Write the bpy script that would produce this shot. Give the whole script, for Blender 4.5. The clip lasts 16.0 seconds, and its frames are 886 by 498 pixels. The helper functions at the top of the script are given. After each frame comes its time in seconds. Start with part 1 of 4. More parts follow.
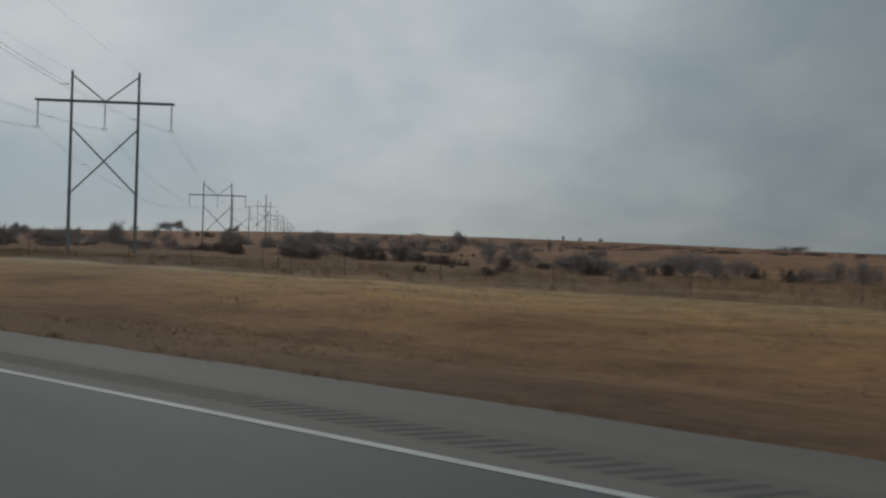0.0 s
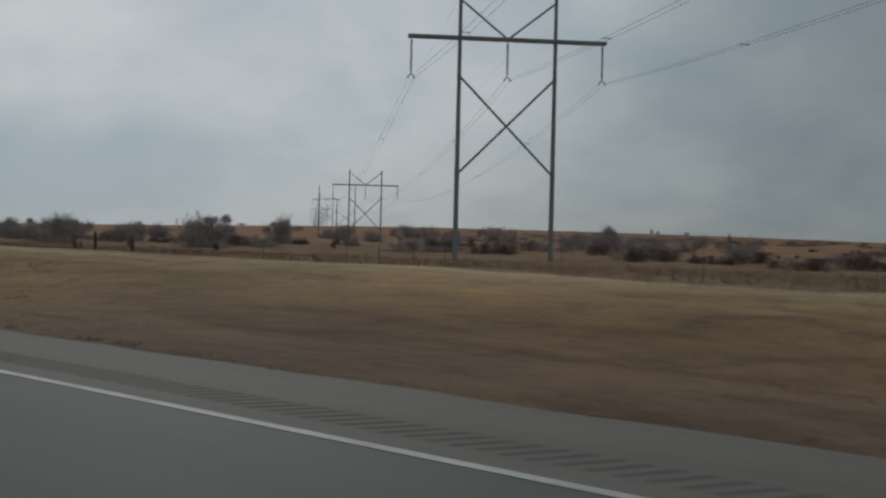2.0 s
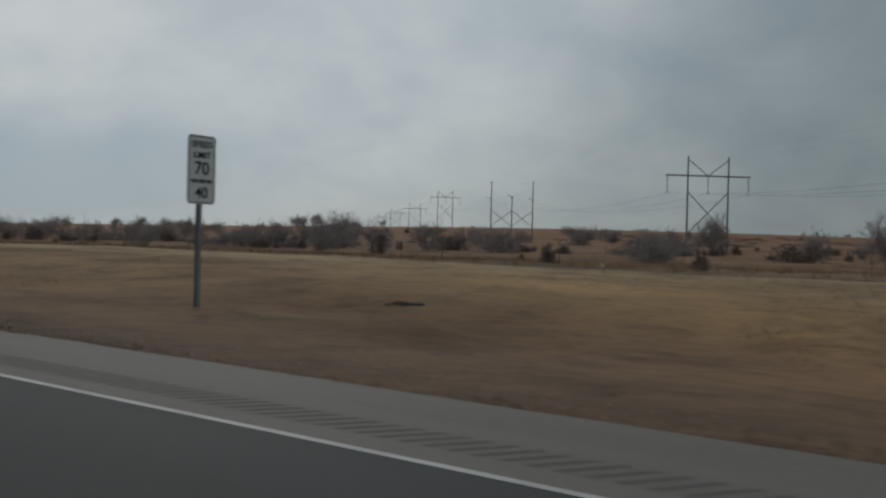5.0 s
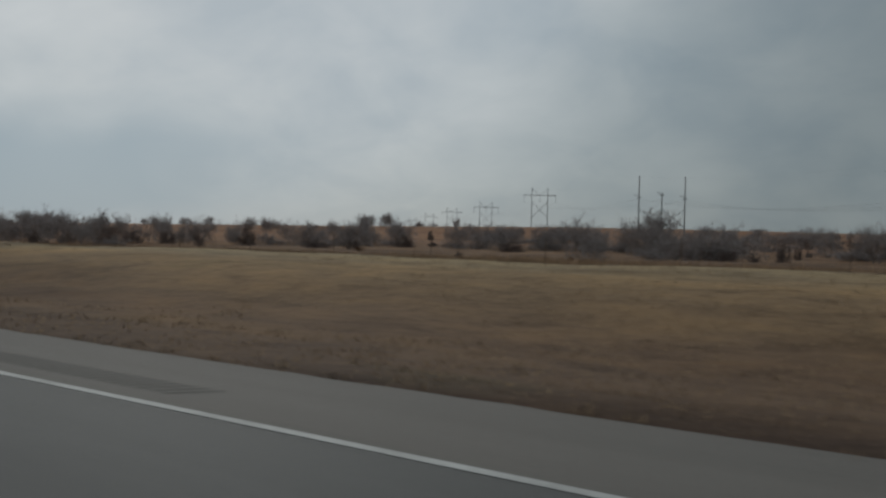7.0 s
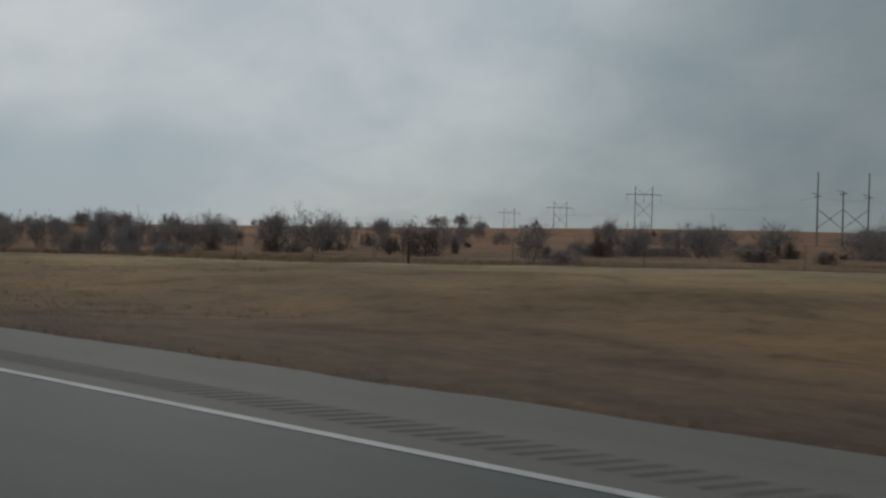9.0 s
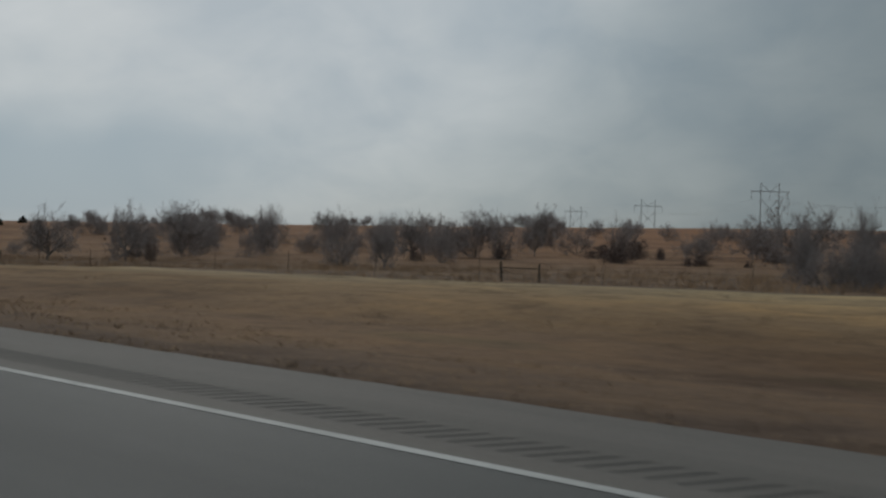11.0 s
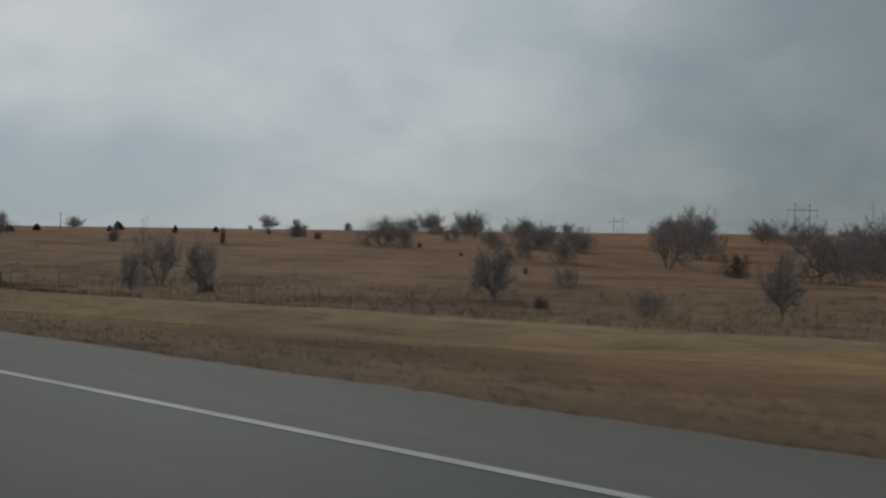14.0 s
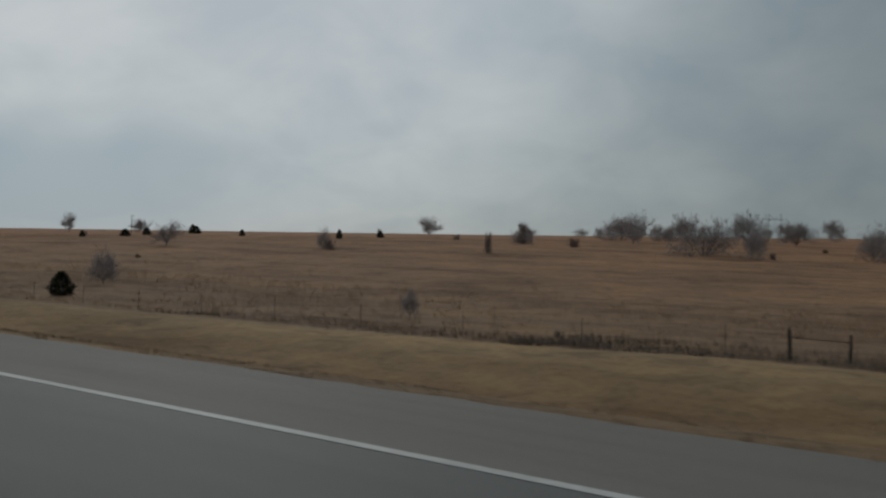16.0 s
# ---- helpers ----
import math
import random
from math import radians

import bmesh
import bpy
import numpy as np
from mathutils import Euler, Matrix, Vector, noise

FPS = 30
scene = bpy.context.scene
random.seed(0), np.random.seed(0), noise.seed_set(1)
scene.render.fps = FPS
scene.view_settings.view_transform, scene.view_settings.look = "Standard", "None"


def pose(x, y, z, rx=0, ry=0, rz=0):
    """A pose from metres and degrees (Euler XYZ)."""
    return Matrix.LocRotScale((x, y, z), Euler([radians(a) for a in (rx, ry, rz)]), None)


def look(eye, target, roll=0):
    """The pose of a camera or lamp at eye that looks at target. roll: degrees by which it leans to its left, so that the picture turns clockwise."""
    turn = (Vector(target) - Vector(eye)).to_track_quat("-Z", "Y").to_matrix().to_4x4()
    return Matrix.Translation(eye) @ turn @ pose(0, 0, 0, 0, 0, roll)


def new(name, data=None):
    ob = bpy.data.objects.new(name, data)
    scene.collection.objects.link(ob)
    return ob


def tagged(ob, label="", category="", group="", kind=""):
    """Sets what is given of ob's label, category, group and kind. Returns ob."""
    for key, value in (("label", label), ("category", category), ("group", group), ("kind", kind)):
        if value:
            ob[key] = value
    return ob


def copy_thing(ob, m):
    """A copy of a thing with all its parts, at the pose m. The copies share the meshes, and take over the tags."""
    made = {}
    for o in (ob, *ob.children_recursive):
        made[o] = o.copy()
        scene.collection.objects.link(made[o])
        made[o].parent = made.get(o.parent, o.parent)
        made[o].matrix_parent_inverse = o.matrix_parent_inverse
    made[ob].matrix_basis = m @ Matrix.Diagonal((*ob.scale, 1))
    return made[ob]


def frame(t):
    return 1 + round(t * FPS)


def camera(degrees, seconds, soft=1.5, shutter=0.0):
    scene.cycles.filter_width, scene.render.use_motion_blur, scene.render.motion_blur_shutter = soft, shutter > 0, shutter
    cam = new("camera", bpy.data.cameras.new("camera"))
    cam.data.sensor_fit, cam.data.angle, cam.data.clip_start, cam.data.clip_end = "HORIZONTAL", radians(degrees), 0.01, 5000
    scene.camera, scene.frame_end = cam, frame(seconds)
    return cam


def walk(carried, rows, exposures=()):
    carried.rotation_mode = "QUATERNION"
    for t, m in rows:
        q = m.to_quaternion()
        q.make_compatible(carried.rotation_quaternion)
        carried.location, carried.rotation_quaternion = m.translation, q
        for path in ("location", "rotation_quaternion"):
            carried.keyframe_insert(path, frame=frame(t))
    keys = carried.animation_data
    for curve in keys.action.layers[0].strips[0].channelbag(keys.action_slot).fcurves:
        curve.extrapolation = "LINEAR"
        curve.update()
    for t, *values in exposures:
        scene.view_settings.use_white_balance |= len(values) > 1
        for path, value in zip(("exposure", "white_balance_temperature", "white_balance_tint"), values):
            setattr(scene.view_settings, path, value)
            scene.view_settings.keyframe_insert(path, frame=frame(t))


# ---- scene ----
from mathutils import Quaternion
cam = camera(52.2, 16.0, soft=2.4, shutter=0.1)
PATH = [
    (0.0, (-0.000, -0.111, 1.537), (-60.027, 79.868, 1.851), 1.60),
    (0.5, (-15.210, -0.104, 1.539), (-75.076, 79.995, 2.013), 1.60),
    (1.0, (-30.385, -0.082, 1.561), (-90.202, 80.055, 1.730), 1.46),
    (1.5, (-45.526, -0.056, 1.539), (-105.329, 80.091, 1.668), 1.52),
    (2.0, (-60.631, -0.027, 1.570), (-120.198, 80.295, 1.134), 1.39),
    (2.5, (-75.702, 0.016, 1.553), (-135.118, 80.448, 1.005), 1.43),
    (3.0, (-90.738, 0.066, 1.532), (-150.193, 80.472, 1.155), 1.42),
    (3.5, (-105.740, 0.095, 1.556), (-165.215, 80.485, 1.122), 1.38),
    (4.0, (-120.706, 0.122, 1.556), (-180.246, 80.463, 1.026), 1.37),
    (4.5, (-135.638, 0.150, 1.566), (-195.324, 80.383, 1.035), 1.37),
    (5.0, (-150.498, 0.155, 1.563), (-210.123, 80.434, 1.127), 1.43),
    (5.5, (-165.325, 0.151, 1.560), (-224.896, 80.470, 1.124), 1.43),
    (6.0, (-180.153, 0.157, 1.557), (-239.669, 80.516, 1.121), 1.43),
    (6.5, (-194.980, 0.151, 1.554), (-254.443, 80.550, 1.118), 1.43),
    (7.0, (-209.776, 0.148, 1.551), (-269.499, 80.353, 1.023), 1.41),
    (7.5, (-224.499, 0.117, 1.541), (-284.092, 80.418, 0.795), 1.42),
    (8.0, (-239.187, 0.085, 1.566), (-298.710, 80.437, 0.772), 1.33),
    (8.5, (-253.841, 0.045, 1.530), (-313.254, 80.481, 1.037), 1.38),
    (9.0, (-268.397, 0.018, 1.535), (-327.810, 80.454, 1.099), 1.43),
    (9.5, (-282.953, -0.014, 1.540), (-342.367, 80.421, 1.104), 1.43),
    (10.0, (-297.509, -0.021, 1.545), (-356.923, 80.414, 1.109), 1.43),
    (10.5, (-312.066, -0.027, 1.550), (-371.480, 80.408, 1.114), 1.43),
    (11.0, (-326.587, -0.028, 1.555), (-386.038, 80.379, 0.971), 1.45),
    (11.5, (-341.032, -0.028, 1.554), (-400.502, 80.366, 1.285), 1.43),
    (12.0, (-355.442, -0.031, 1.544), (-415.014, 80.283, 0.667), 1.62),
    (12.5, (-369.818, -0.036, 1.562), (-429.382, 80.288, 1.187), 1.45),
    (13.0, (-384.158, -0.046, 1.520), (-443.584, 80.382, 1.300), 1.41),
    (13.5, (-398.464, -0.055, 1.557), (-457.948, 80.329, 1.288), 1.43),
    (14.0, (-412.735, -0.051, 1.545), (-472.338, 80.245, 1.507), 1.44),
    (14.5, (-426.971, -0.057, 1.547), (-486.636, 80.193, 1.506), 1.43),
    (15.0, (-441.173, -0.066, 1.532), (-500.776, 80.230, 1.723), 1.47),
    (15.5, (-455.339, -0.060, 1.553), (-515.048, 80.158, 1.242), 1.50),
    (16.0, (-469.471, -0.059, 1.540), (-529.204, 80.140, 1.837), 1.48),
]
walk(cam, [(t, look(eye, target, roll)) for t, eye, target, roll in PATH])

# ---- light ----
SUN_EL, SUN_AZ = 27.0, 52.0  # degrees; the azimuth is counted from +y towards -x
sun_way = Vector((-math.sin(radians(SUN_AZ)) * math.cos(radians(SUN_EL)), math.cos(radians(SUN_AZ)) * math.cos(radians(SUN_EL)), math.sin(radians(SUN_EL))))


def node(tree, kind, **inputs):
    """A shader node with its input values set by name (or by _index)."""
    n = tree.nodes.new(kind)
    for key, value in inputs.items():
        n.inputs[int(key[1:]) if key[0] == "_" else key.replace("_", " ")].default_value = value
    return n


def ramp(tree, fac, *stops):
    n = tree.nodes.new("ShaderNodeValToRGB")
    while len(n.color_ramp.elements) < len(stops):
        n.color_ramp.elements.new(0.5)
    for e, (p, c) in zip(n.color_ramp.elements, stops):
        e.position, e.color = p, (*c, 1)
    tree.links.new(fac, n.inputs[0])
    return n.outputs[0]


def blend(tree, fac, a, b, kind="MIX"):
    n = tree.nodes.new("ShaderNodeMix")
    n.data_type, n.blend_type = "RGBA", kind
    sock = [s for s in n.inputs if s.type == "RGBA"]
    for value, socket in ((fac, n.inputs[0]), (a, sock[0]), (b, sock[1])):
        if isinstance(value, bpy.types.NodeSocket):
            tree.links.new(value, socket)
        else:
            socket.default_value = (*value, 1) if isinstance(value, tuple) else value
    return [s for s in n.outputs if s.type == "RGBA"][0]


def maths(tree, op, a, b=0.0):
    n = tree.nodes.new("ShaderNodeMath")
    n.operation = op
    for value, socket in ((a, n.inputs[0]), (b, n.inputs[1])):
        if isinstance(value, bpy.types.NodeSocket):
            tree.links.new(value, socket)
        else:
            socket.default_value = value
    return n.outputs[0]


def noise_of(tree, vector, scale, detail=4.0, rough=0.55, stretch=None, distortion=0.0):
    if stretch:
        m = tree.nodes.new("ShaderNodeMapping")
        m.inputs["Scale"].default_value = stretch
        tree.links.new(vector, m.inputs[0])
        vector = m.outputs[0]
    n = node(tree, "ShaderNodeTexNoise", Scale=scale, Detail=detail, Roughness=rough, Distortion=distortion)
    tree.links.new(vector, n.inputs["Vector"])
    return n.outputs["Fac"]


def make_sky():
    """An overcast winter sky: a clear sky behind a nearly closed layer of cloud."""
    world = bpy.data.worlds.new("overcast_sky")
    scene.world = world
    world.use_nodes = True
    t = world.node_tree
    out = t.nodes["Background"]
    sky = t.nodes.new("ShaderNodeTexSky")
    sky.sky_type, sky.sun_disc = "NISHITA", False
    sky.sun_elevation, sky.sun_rotation = radians(SUN_EL), radians(-SUN_AZ)
    clear = blend(t, 1.0, sky.outputs[0], (0.05, 0.05, 0.05), "MULTIPLY")
    way = t.nodes.new("ShaderNodeTexCoord").outputs["Generated"]
    parts = t.nodes.new("ShaderNodeSeparateXYZ")
    t.links.new(way, parts.inputs[0])
    # the cloud layer is a plane seen in perspective
    up = maths(t, "ADD", maths(t, "MAXIMUM", parts.outputs[2], 0.0), 0.45)
    flat = t.nodes.new("ShaderNodeCombineXYZ")
    t.links.new(maths(t, "ADD", maths(t, "DIVIDE", parts.outputs[0], up), 0.32), flat.inputs[0])
    t.links.new(maths(t, "DIVIDE", parts.outputs[1], up), flat.inputs[1])
    big = noise_of(t, flat.outputs[0], 1.7, 3.0, 0.45, distortion=0.4)
    fine = noise_of(t, flat.outputs[0], 4.6, 4.0, 0.55, distortion=0.3)
    mass = maths(t, "ADD", maths(t, "MULTIPLY", big, 0.62), maths(t, "MULTIPLY", fine, 0.38))
    cloud = ramp(t, mass, (0.38, (0.328, 0.385, 0.428)), (0.47, (0.384, 0.433, 0.466)), (0.54, (0.430, 0.472, 0.496)), (0.63, (0.478, 0.515, 0.534)))
    # brighter towards the hidden sun; the dip near 0.85 paints in window tint
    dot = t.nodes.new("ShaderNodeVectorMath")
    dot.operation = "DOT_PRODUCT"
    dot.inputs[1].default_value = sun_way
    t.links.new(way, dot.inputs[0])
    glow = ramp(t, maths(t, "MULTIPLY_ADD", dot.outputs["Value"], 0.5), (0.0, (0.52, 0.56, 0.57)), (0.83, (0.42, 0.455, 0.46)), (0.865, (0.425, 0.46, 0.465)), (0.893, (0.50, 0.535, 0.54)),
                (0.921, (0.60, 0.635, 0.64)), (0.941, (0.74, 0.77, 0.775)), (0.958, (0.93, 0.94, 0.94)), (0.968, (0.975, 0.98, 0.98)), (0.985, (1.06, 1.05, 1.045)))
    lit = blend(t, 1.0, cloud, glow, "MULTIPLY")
    # a thin bluish gap low over the prairie ahead
    gap = t.nodes.new("ShaderNodeVectorMath")
    gap.operation = "DOT_PRODUCT"
    gap.inputs[1].default_value = Vector((-0.90, 0.43, 0.0)).normalized()
    t.links.new(way, gap.inputs[0])
    wobble = maths(t, "MULTIPLY", maths(t, "SUBTRACT", big, 0.5), 0.10)
    side = ramp(t, maths(t, "ADD", gap.outputs["Value"], wobble), (0.925, (0, 0, 0)), (0.985, (1, 1, 1)))
    band = ramp(t, maths(t, "ADD", parts.outputs[2], wobble), (0.006, (0.25, 0.25, 0.25)), (0.04, (0.95, 0.95, 0.95)), (0.10, (0.85, 0.85, 0.85)), (0.16, (0, 0, 0)))
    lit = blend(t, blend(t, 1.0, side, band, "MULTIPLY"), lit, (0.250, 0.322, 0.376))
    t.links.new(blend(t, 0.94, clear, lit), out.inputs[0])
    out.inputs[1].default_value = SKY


SKY = 1.065
make_sky()
lamp = bpy.data.lights.new("sun", "SUN")
lamp.energy, lamp.angle, lamp.color = 0.5, radians(25), (1.0, 0.96, 0.9)
sun = new("sun", lamp)
sun.matrix_world = look(sun_way * 60, (0, 0, 0))

# ---- materials ----


def material(name, paint, rough=0.9, bump=None, metal=0.0, spec=0.3):
    """paint(tree, position) returns a colour socket; bump(tree, position) a height socket in metres."""
    m = bpy.data.materials.new(name)
    m.use_nodes = True
    t = m.node_tree
    p = t.nodes["Principled BSDF"]
    p.inputs["Roughness"].default_value, p.inputs["Metallic"].default_value = rough, metal
    p.inputs["Specular IOR Level"].default_value = spec
    place = t.nodes.new("ShaderNodeNewGeometry").outputs["Position"]
    t.links.new(paint(t, place), p.inputs["Base Color"])
    if bump:
        b = node(t, "ShaderNodeBump", Strength=1.0, Distance=1.0)
        t.links.new(bump(t, place), b.inputs["Height"])
        t.links.new(b.outputs[0], p.inputs["Normal"])
    return m


def two_tone(a, b, scale, fine=8.0, stretch=None, spread=0.12):
    """Colour that wanders between a and b at two scales."""
    def paint(t, place):
        one = noise_of(t, place, scale, 5, 0.6, stretch)
        two = noise_of(t, place, scale * fine, 4, 0.7, stretch)
        f = maths(t, "ADD", maths(t, "MULTIPLY", one, 0.6), maths(t, "MULTIPLY", two, 0.4))
        return ramp(t, f, (0.5 - spread, a), (0.5 + spread, b))
    return paint


def by_piece(a, b, objects=False):
    """Colour that differs from piece to piece."""
    def paint(t, place):
        if objects:
            r = t.nodes.new("ShaderNodeObjectInfo").outputs["Random"]
        else:
            r = t.nodes.new("ShaderNodeNewGeometry").outputs["Random Per Island"]
        n = noise_of(t, place, 3.0, 2)
        return ramp(t, maths(t, "ADD", maths(t, "MULTIPLY", r, 0.75), maths(t, "MULTIPLY", n, 0.25)), (0.1, a), (0.9, b))
    return paint


def relief(scale, metres, detail=4):
    return lambda t, place: maths(t, "MULTIPLY", noise_of(t, place, scale, detail, 0.7), metres)


def ground_paint(t, place):
    """Winter grass: brown beside the road, straw-coloured to the mown edge, reddish bluestem on the hill."""
    xyz = t.nodes.new("ShaderNodeSeparateXYZ")
    t.links.new(place, xyz.inputs[0])
    wander = maths(t, "MULTIPLY", maths(t, "SUBTRACT", noise_of(t, place, 0.06, 4, 0.6, (0.35, 1, 1)), 0.5), 7.0)
    y = maths(t, "ADD", xyz.outputs[1], wander)
    verge = ramp(t, maths(t, "DIVIDE", y, 40.0), (0.18, (0.178, 0.120, 0.090)), (0.36, (0.292, 0.180, 0.112)), (0.56, (0.42, 0.27, 0.150)), (0.72, (0.475, 0.350, 0.216)))
    along = maths(t, "ADD", maths(t, "DIVIDE", xyz.outputs[0], -600.0), maths(t, "MULTIPLY", maths(t, "SUBTRACT", noise_of(t, place, 0.02, 3), 0.5), 0.08))
    even = ramp(t, along, (0.66, (0, 0, 0)), (0.76, (0.7, 0.7, 0.7)))
    verge = blend(t, even, verge, (0.285, 0.200, 0.126))
    field = ramp(t, maths(t, "DIVIDE", y, 330.0), (0.10, (0.265, 0.184, 0.132)), (0.22, (0.318, 0.198, 0.130)), (0.55, (0.365, 0.202, 0.125)), (1.0, (0.37, 0.205, 0.130)))
    edge = maths(t, "ADD", xyz.outputs[1], maths(t, "MULTIPLY", maths(t, "SUBTRACT", noise_of(t, place, 0.35, 3), 0.5), 1.2))
    n = t.nodes.new("ShaderNodeMapRange")
    n.inputs["From Min"].default_value, n.inputs["From Max"].default_value = 29.6, 30.4
    t.links.new(edge, n.inputs[0])
    c = blend(t, n.outputs[0], verge, field)
    # patches, streaks along the mowing, tussocks
    patch = ramp(t, noise_of(t, place, 0.11, 5, 0.65, (0.5, 1, 1)), (0.32, (0.56, 0.52, 0.50)), (0.50, (0.98, 0.97, 0.96)), (0.68, (1.28, 1.22, 1.08)))
    c = blend(t, 1.0, c, patch, "MULTIPLY")
    tuft = ramp(t, noise_of(t, place, 2.3, 5, 0.7), (0.30, (0.66, 0.64, 0.63)), (0.5, (1.0, 1.0, 1.0)), (0.72, (1.25, 1.22, 1.15)))
    c = blend(t, 0.6, c, tuft, "MULTIPLY")
    warm = ramp(t, along, (0.03, (1.16, 1.05, 0.90)), (0.10, (1.0, 1.0, 1.0)), (0.27, (1.0, 1.0, 1.0)), (0.38, (0.90, 0.93, 0.96)), (0.48, (0.92, 0.955, 0.985)), (0.60, (0.98, 0.98, 0.97)), (0.76, (1.04, 0.98, 0.90)))
    c = blend(t, 1.0, c, warm, "MULTIPLY")
    clump = ramp(t, noise_of(t, place, 0.55, 5, 0.6, (0.7, 1, 1), 0.6), (0.34, (0.66, 0.65, 0.66)), (0.46, (0.95, 0.95, 0.95)), (0.66, (1.16, 1.12, 1.02)))
    c = blend(t, 0.8, c, clump, "MULTIPLY")
    green = ramp(t, noise_of(t, place, 0.25, 3, 0.5, (0.4, 1, 1)), (0.62, (0, 0, 0)), (0.78, (0.3, 0.3, 0.3)))
    return blend(t, green, c, (0.125, 0.125, 0.055))


def asphalt(base, specks):
    """Worn asphalt with aggregate, wheel-path wear and tar patches."""
    def paint(t, place):
        wear = noise_of(t, place, 0.5, 4, 0.6, (0.06, 1.4, 1))
        blot = noise_of(t, place, 0.35, 5, 0.65, (0.3, 1, 1))
        grit = noise_of(t, place, 160.0, 2, 0.6)
        f = maths(t, "ADD", maths(t, "MULTIPLY", wear, 0.55), maths(t, "MULTIPLY", blot, 0.45))
        c = ramp(t, f, (0.34, tuple(v * 0.82 for v in base)), (0.52, base), (0.7, tuple(v * 1.16 for v in base)))
        g = ramp(t, grit, (0.35, (0.72, 0.72, 0.72)), (0.5, (1, 1, 1)), (0.68, specks))
        return blend(t, 0.8, c, g, "MULTIPLY")
    return paint


GROUND = material("winter_grass", ground_paint, 0.95, relief(1.6, 0.05, 6), spec=0.1)
LANE = material("worn_asphalt", asphalt((0.140, 0.1365, 0.128), (1.3, 1.3, 1.28)), 0.70, relief(120, 0.004))
NEW_LANE = material("fresh_asphalt", asphalt((0.064, 0.064, 0.064), (1.35, 1.35, 1.35)), 0.8, relief(120, 0.004))
SHOULDER = material("shoulder_asphalt", asphalt((0.232, 0.204, 0.181), (1.25, 1.22, 1.15)), 0.80, relief(90, 0.005))
LINE = material("road_paint", two_tone((0.50, 0.48, 0.45), (0.72, 0.695, 0.66), 1.2, 14), 0.7, relief(80, 0.002))
STEEL = material("weathered_steel_pole", two_tone((0.225, 0.225, 0.222), (0.31, 0.31, 0.307), 0.6, 9, (6, 6, 0.5)), 0.75, relief(9, 0.004))
WOOD = material("weathered_post_wood", two_tone((0.06, 0.045, 0.036), (0.12, 0.092, 0.074), 3.0, 8, (5, 5, 0.6)), 0.95, relief(18, 0.01))
GREY_WOOD = material("silvered_fence_wood", two_tone((0.19, 0.165, 0.145), (0.29, 0.255, 0.225), 3.0, 8, (5, 5, 0.6)), 0.95, relief(18, 0.01))
GLASS_STRING = material("insulator_glaze", two_tone((0.10, 0.105, 0.11), (0.16, 0.165, 0.17), 4.0), 0.4)
WIRE = material("weathered_aluminium_wire", two_tone((0.22, 0.225, 0.23), (0.30, 0.305, 0.31), 0.5), 0.6, metal=0.2)
FENCE_WIRE = material("rusty_fence_wire", two_tone((0.17, 0.12, 0.09), (0.27, 0.20, 0.15), 2.0), 0.8)
ZINC = material("galvanised_steel", two_tone((0.22, 0.225, 0.225), (0.32, 0.325, 0.32), 5.0), 0.55, metal=0.4)
SIGN_WHITE = material("sign_face_white", two_tone((0.76, 0.77, 0.77), (0.84, 0.85, 0.85), 2.0), 0.5)
SIGN_BLACK = material("sign_black", two_tone((0.02, 0.02, 0.02), (0.035, 0.035, 0.035), 4.0), 0.5)
BLUE = material("blue_reflector", two_tone((0.010, 0.060, 0.60), (0.02, 0.10, 0.74), 6.0), 0.4)
PATCH = material("dark_asphalt_filler", asphalt((0.075, 0.072, 0.068), (1.3, 1.3, 1.3)), 0.7, relief(120, 0.003))
STAKE_HEAD = material("pale_yellow_paint", two_tone((0.62, 0.56, 0.34), (0.78, 0.72, 0.48), 20.0), 0.6)
STONE = material("pale_concrete", two_tone((0.36, 0.29, 0.225), (0.54, 0.46, 0.38), 4.0), 0.9, relief(25, 0.01))
RUBBER = material("torn_tyre_rubber", two_tone((0.035, 0.030, 0.026), (0.085, 0.068, 0.055), 8.0), 0.9)
BARK = material("grey_bark", by_piece((0.175, 0.151, 0.143), (0.295, 0.257, 0.243)), 0.95)
TWIG = material("bare_twigs", by_piece((0.30, 0.261, 0.25), (0.505, 0.442, 0.425)), 0.95, spec=0.1)
DARK_TWIG = material("dark_brush_twigs", by_piece((0.124, 0.092, 0.083), (0.265, 0.20, 0.177)), 0.95, spec=0.1)
RUST_TWIG = material("rusty_dead_leaves", by_piece((0.12, 0.068, 0.045), (0.24, 0.14, 0.088)), 0.95, spec=0.1)
NEEDLE = material("dark_cedar_needles", by_piece((0.022, 0.026, 0.018), (0.065, 0.065, 0.045)), 0.9, spec=0.1)
STRAW = material("straw_blades", by_piece((0.28, 0.178, 0.110), (0.48, 0.335, 0.205)), 0.95, spec=0.1)
DARK_BLADES = material("dark_strip_blades", by_piece((0.105, 0.079, 0.06), (0.22, 0.16, 0.12)), 0.95, spec=0.1)
BLUESTEM = material("bluestem_blades", by_piece((0.28, 0.178, 0.112), (0.48, 0.295, 0.17)), 0.95, spec=0.1)

# ---- mesh helpers ----


def mesh_object(name, verts, faces, mat, parent=None, smooth=False):
    me = bpy.data.meshes.new(name)
    me.from_pydata([tuple(v) for v in verts], [], [tuple(f) for f in faces])
    me.materials.append(mat)
    if smooth:
        me.polygons.foreach_set("use_smooth", [True] * len(me.polygons))
    me.update()
    ob = new(name, me)
    ob.parent = parent
    return ob


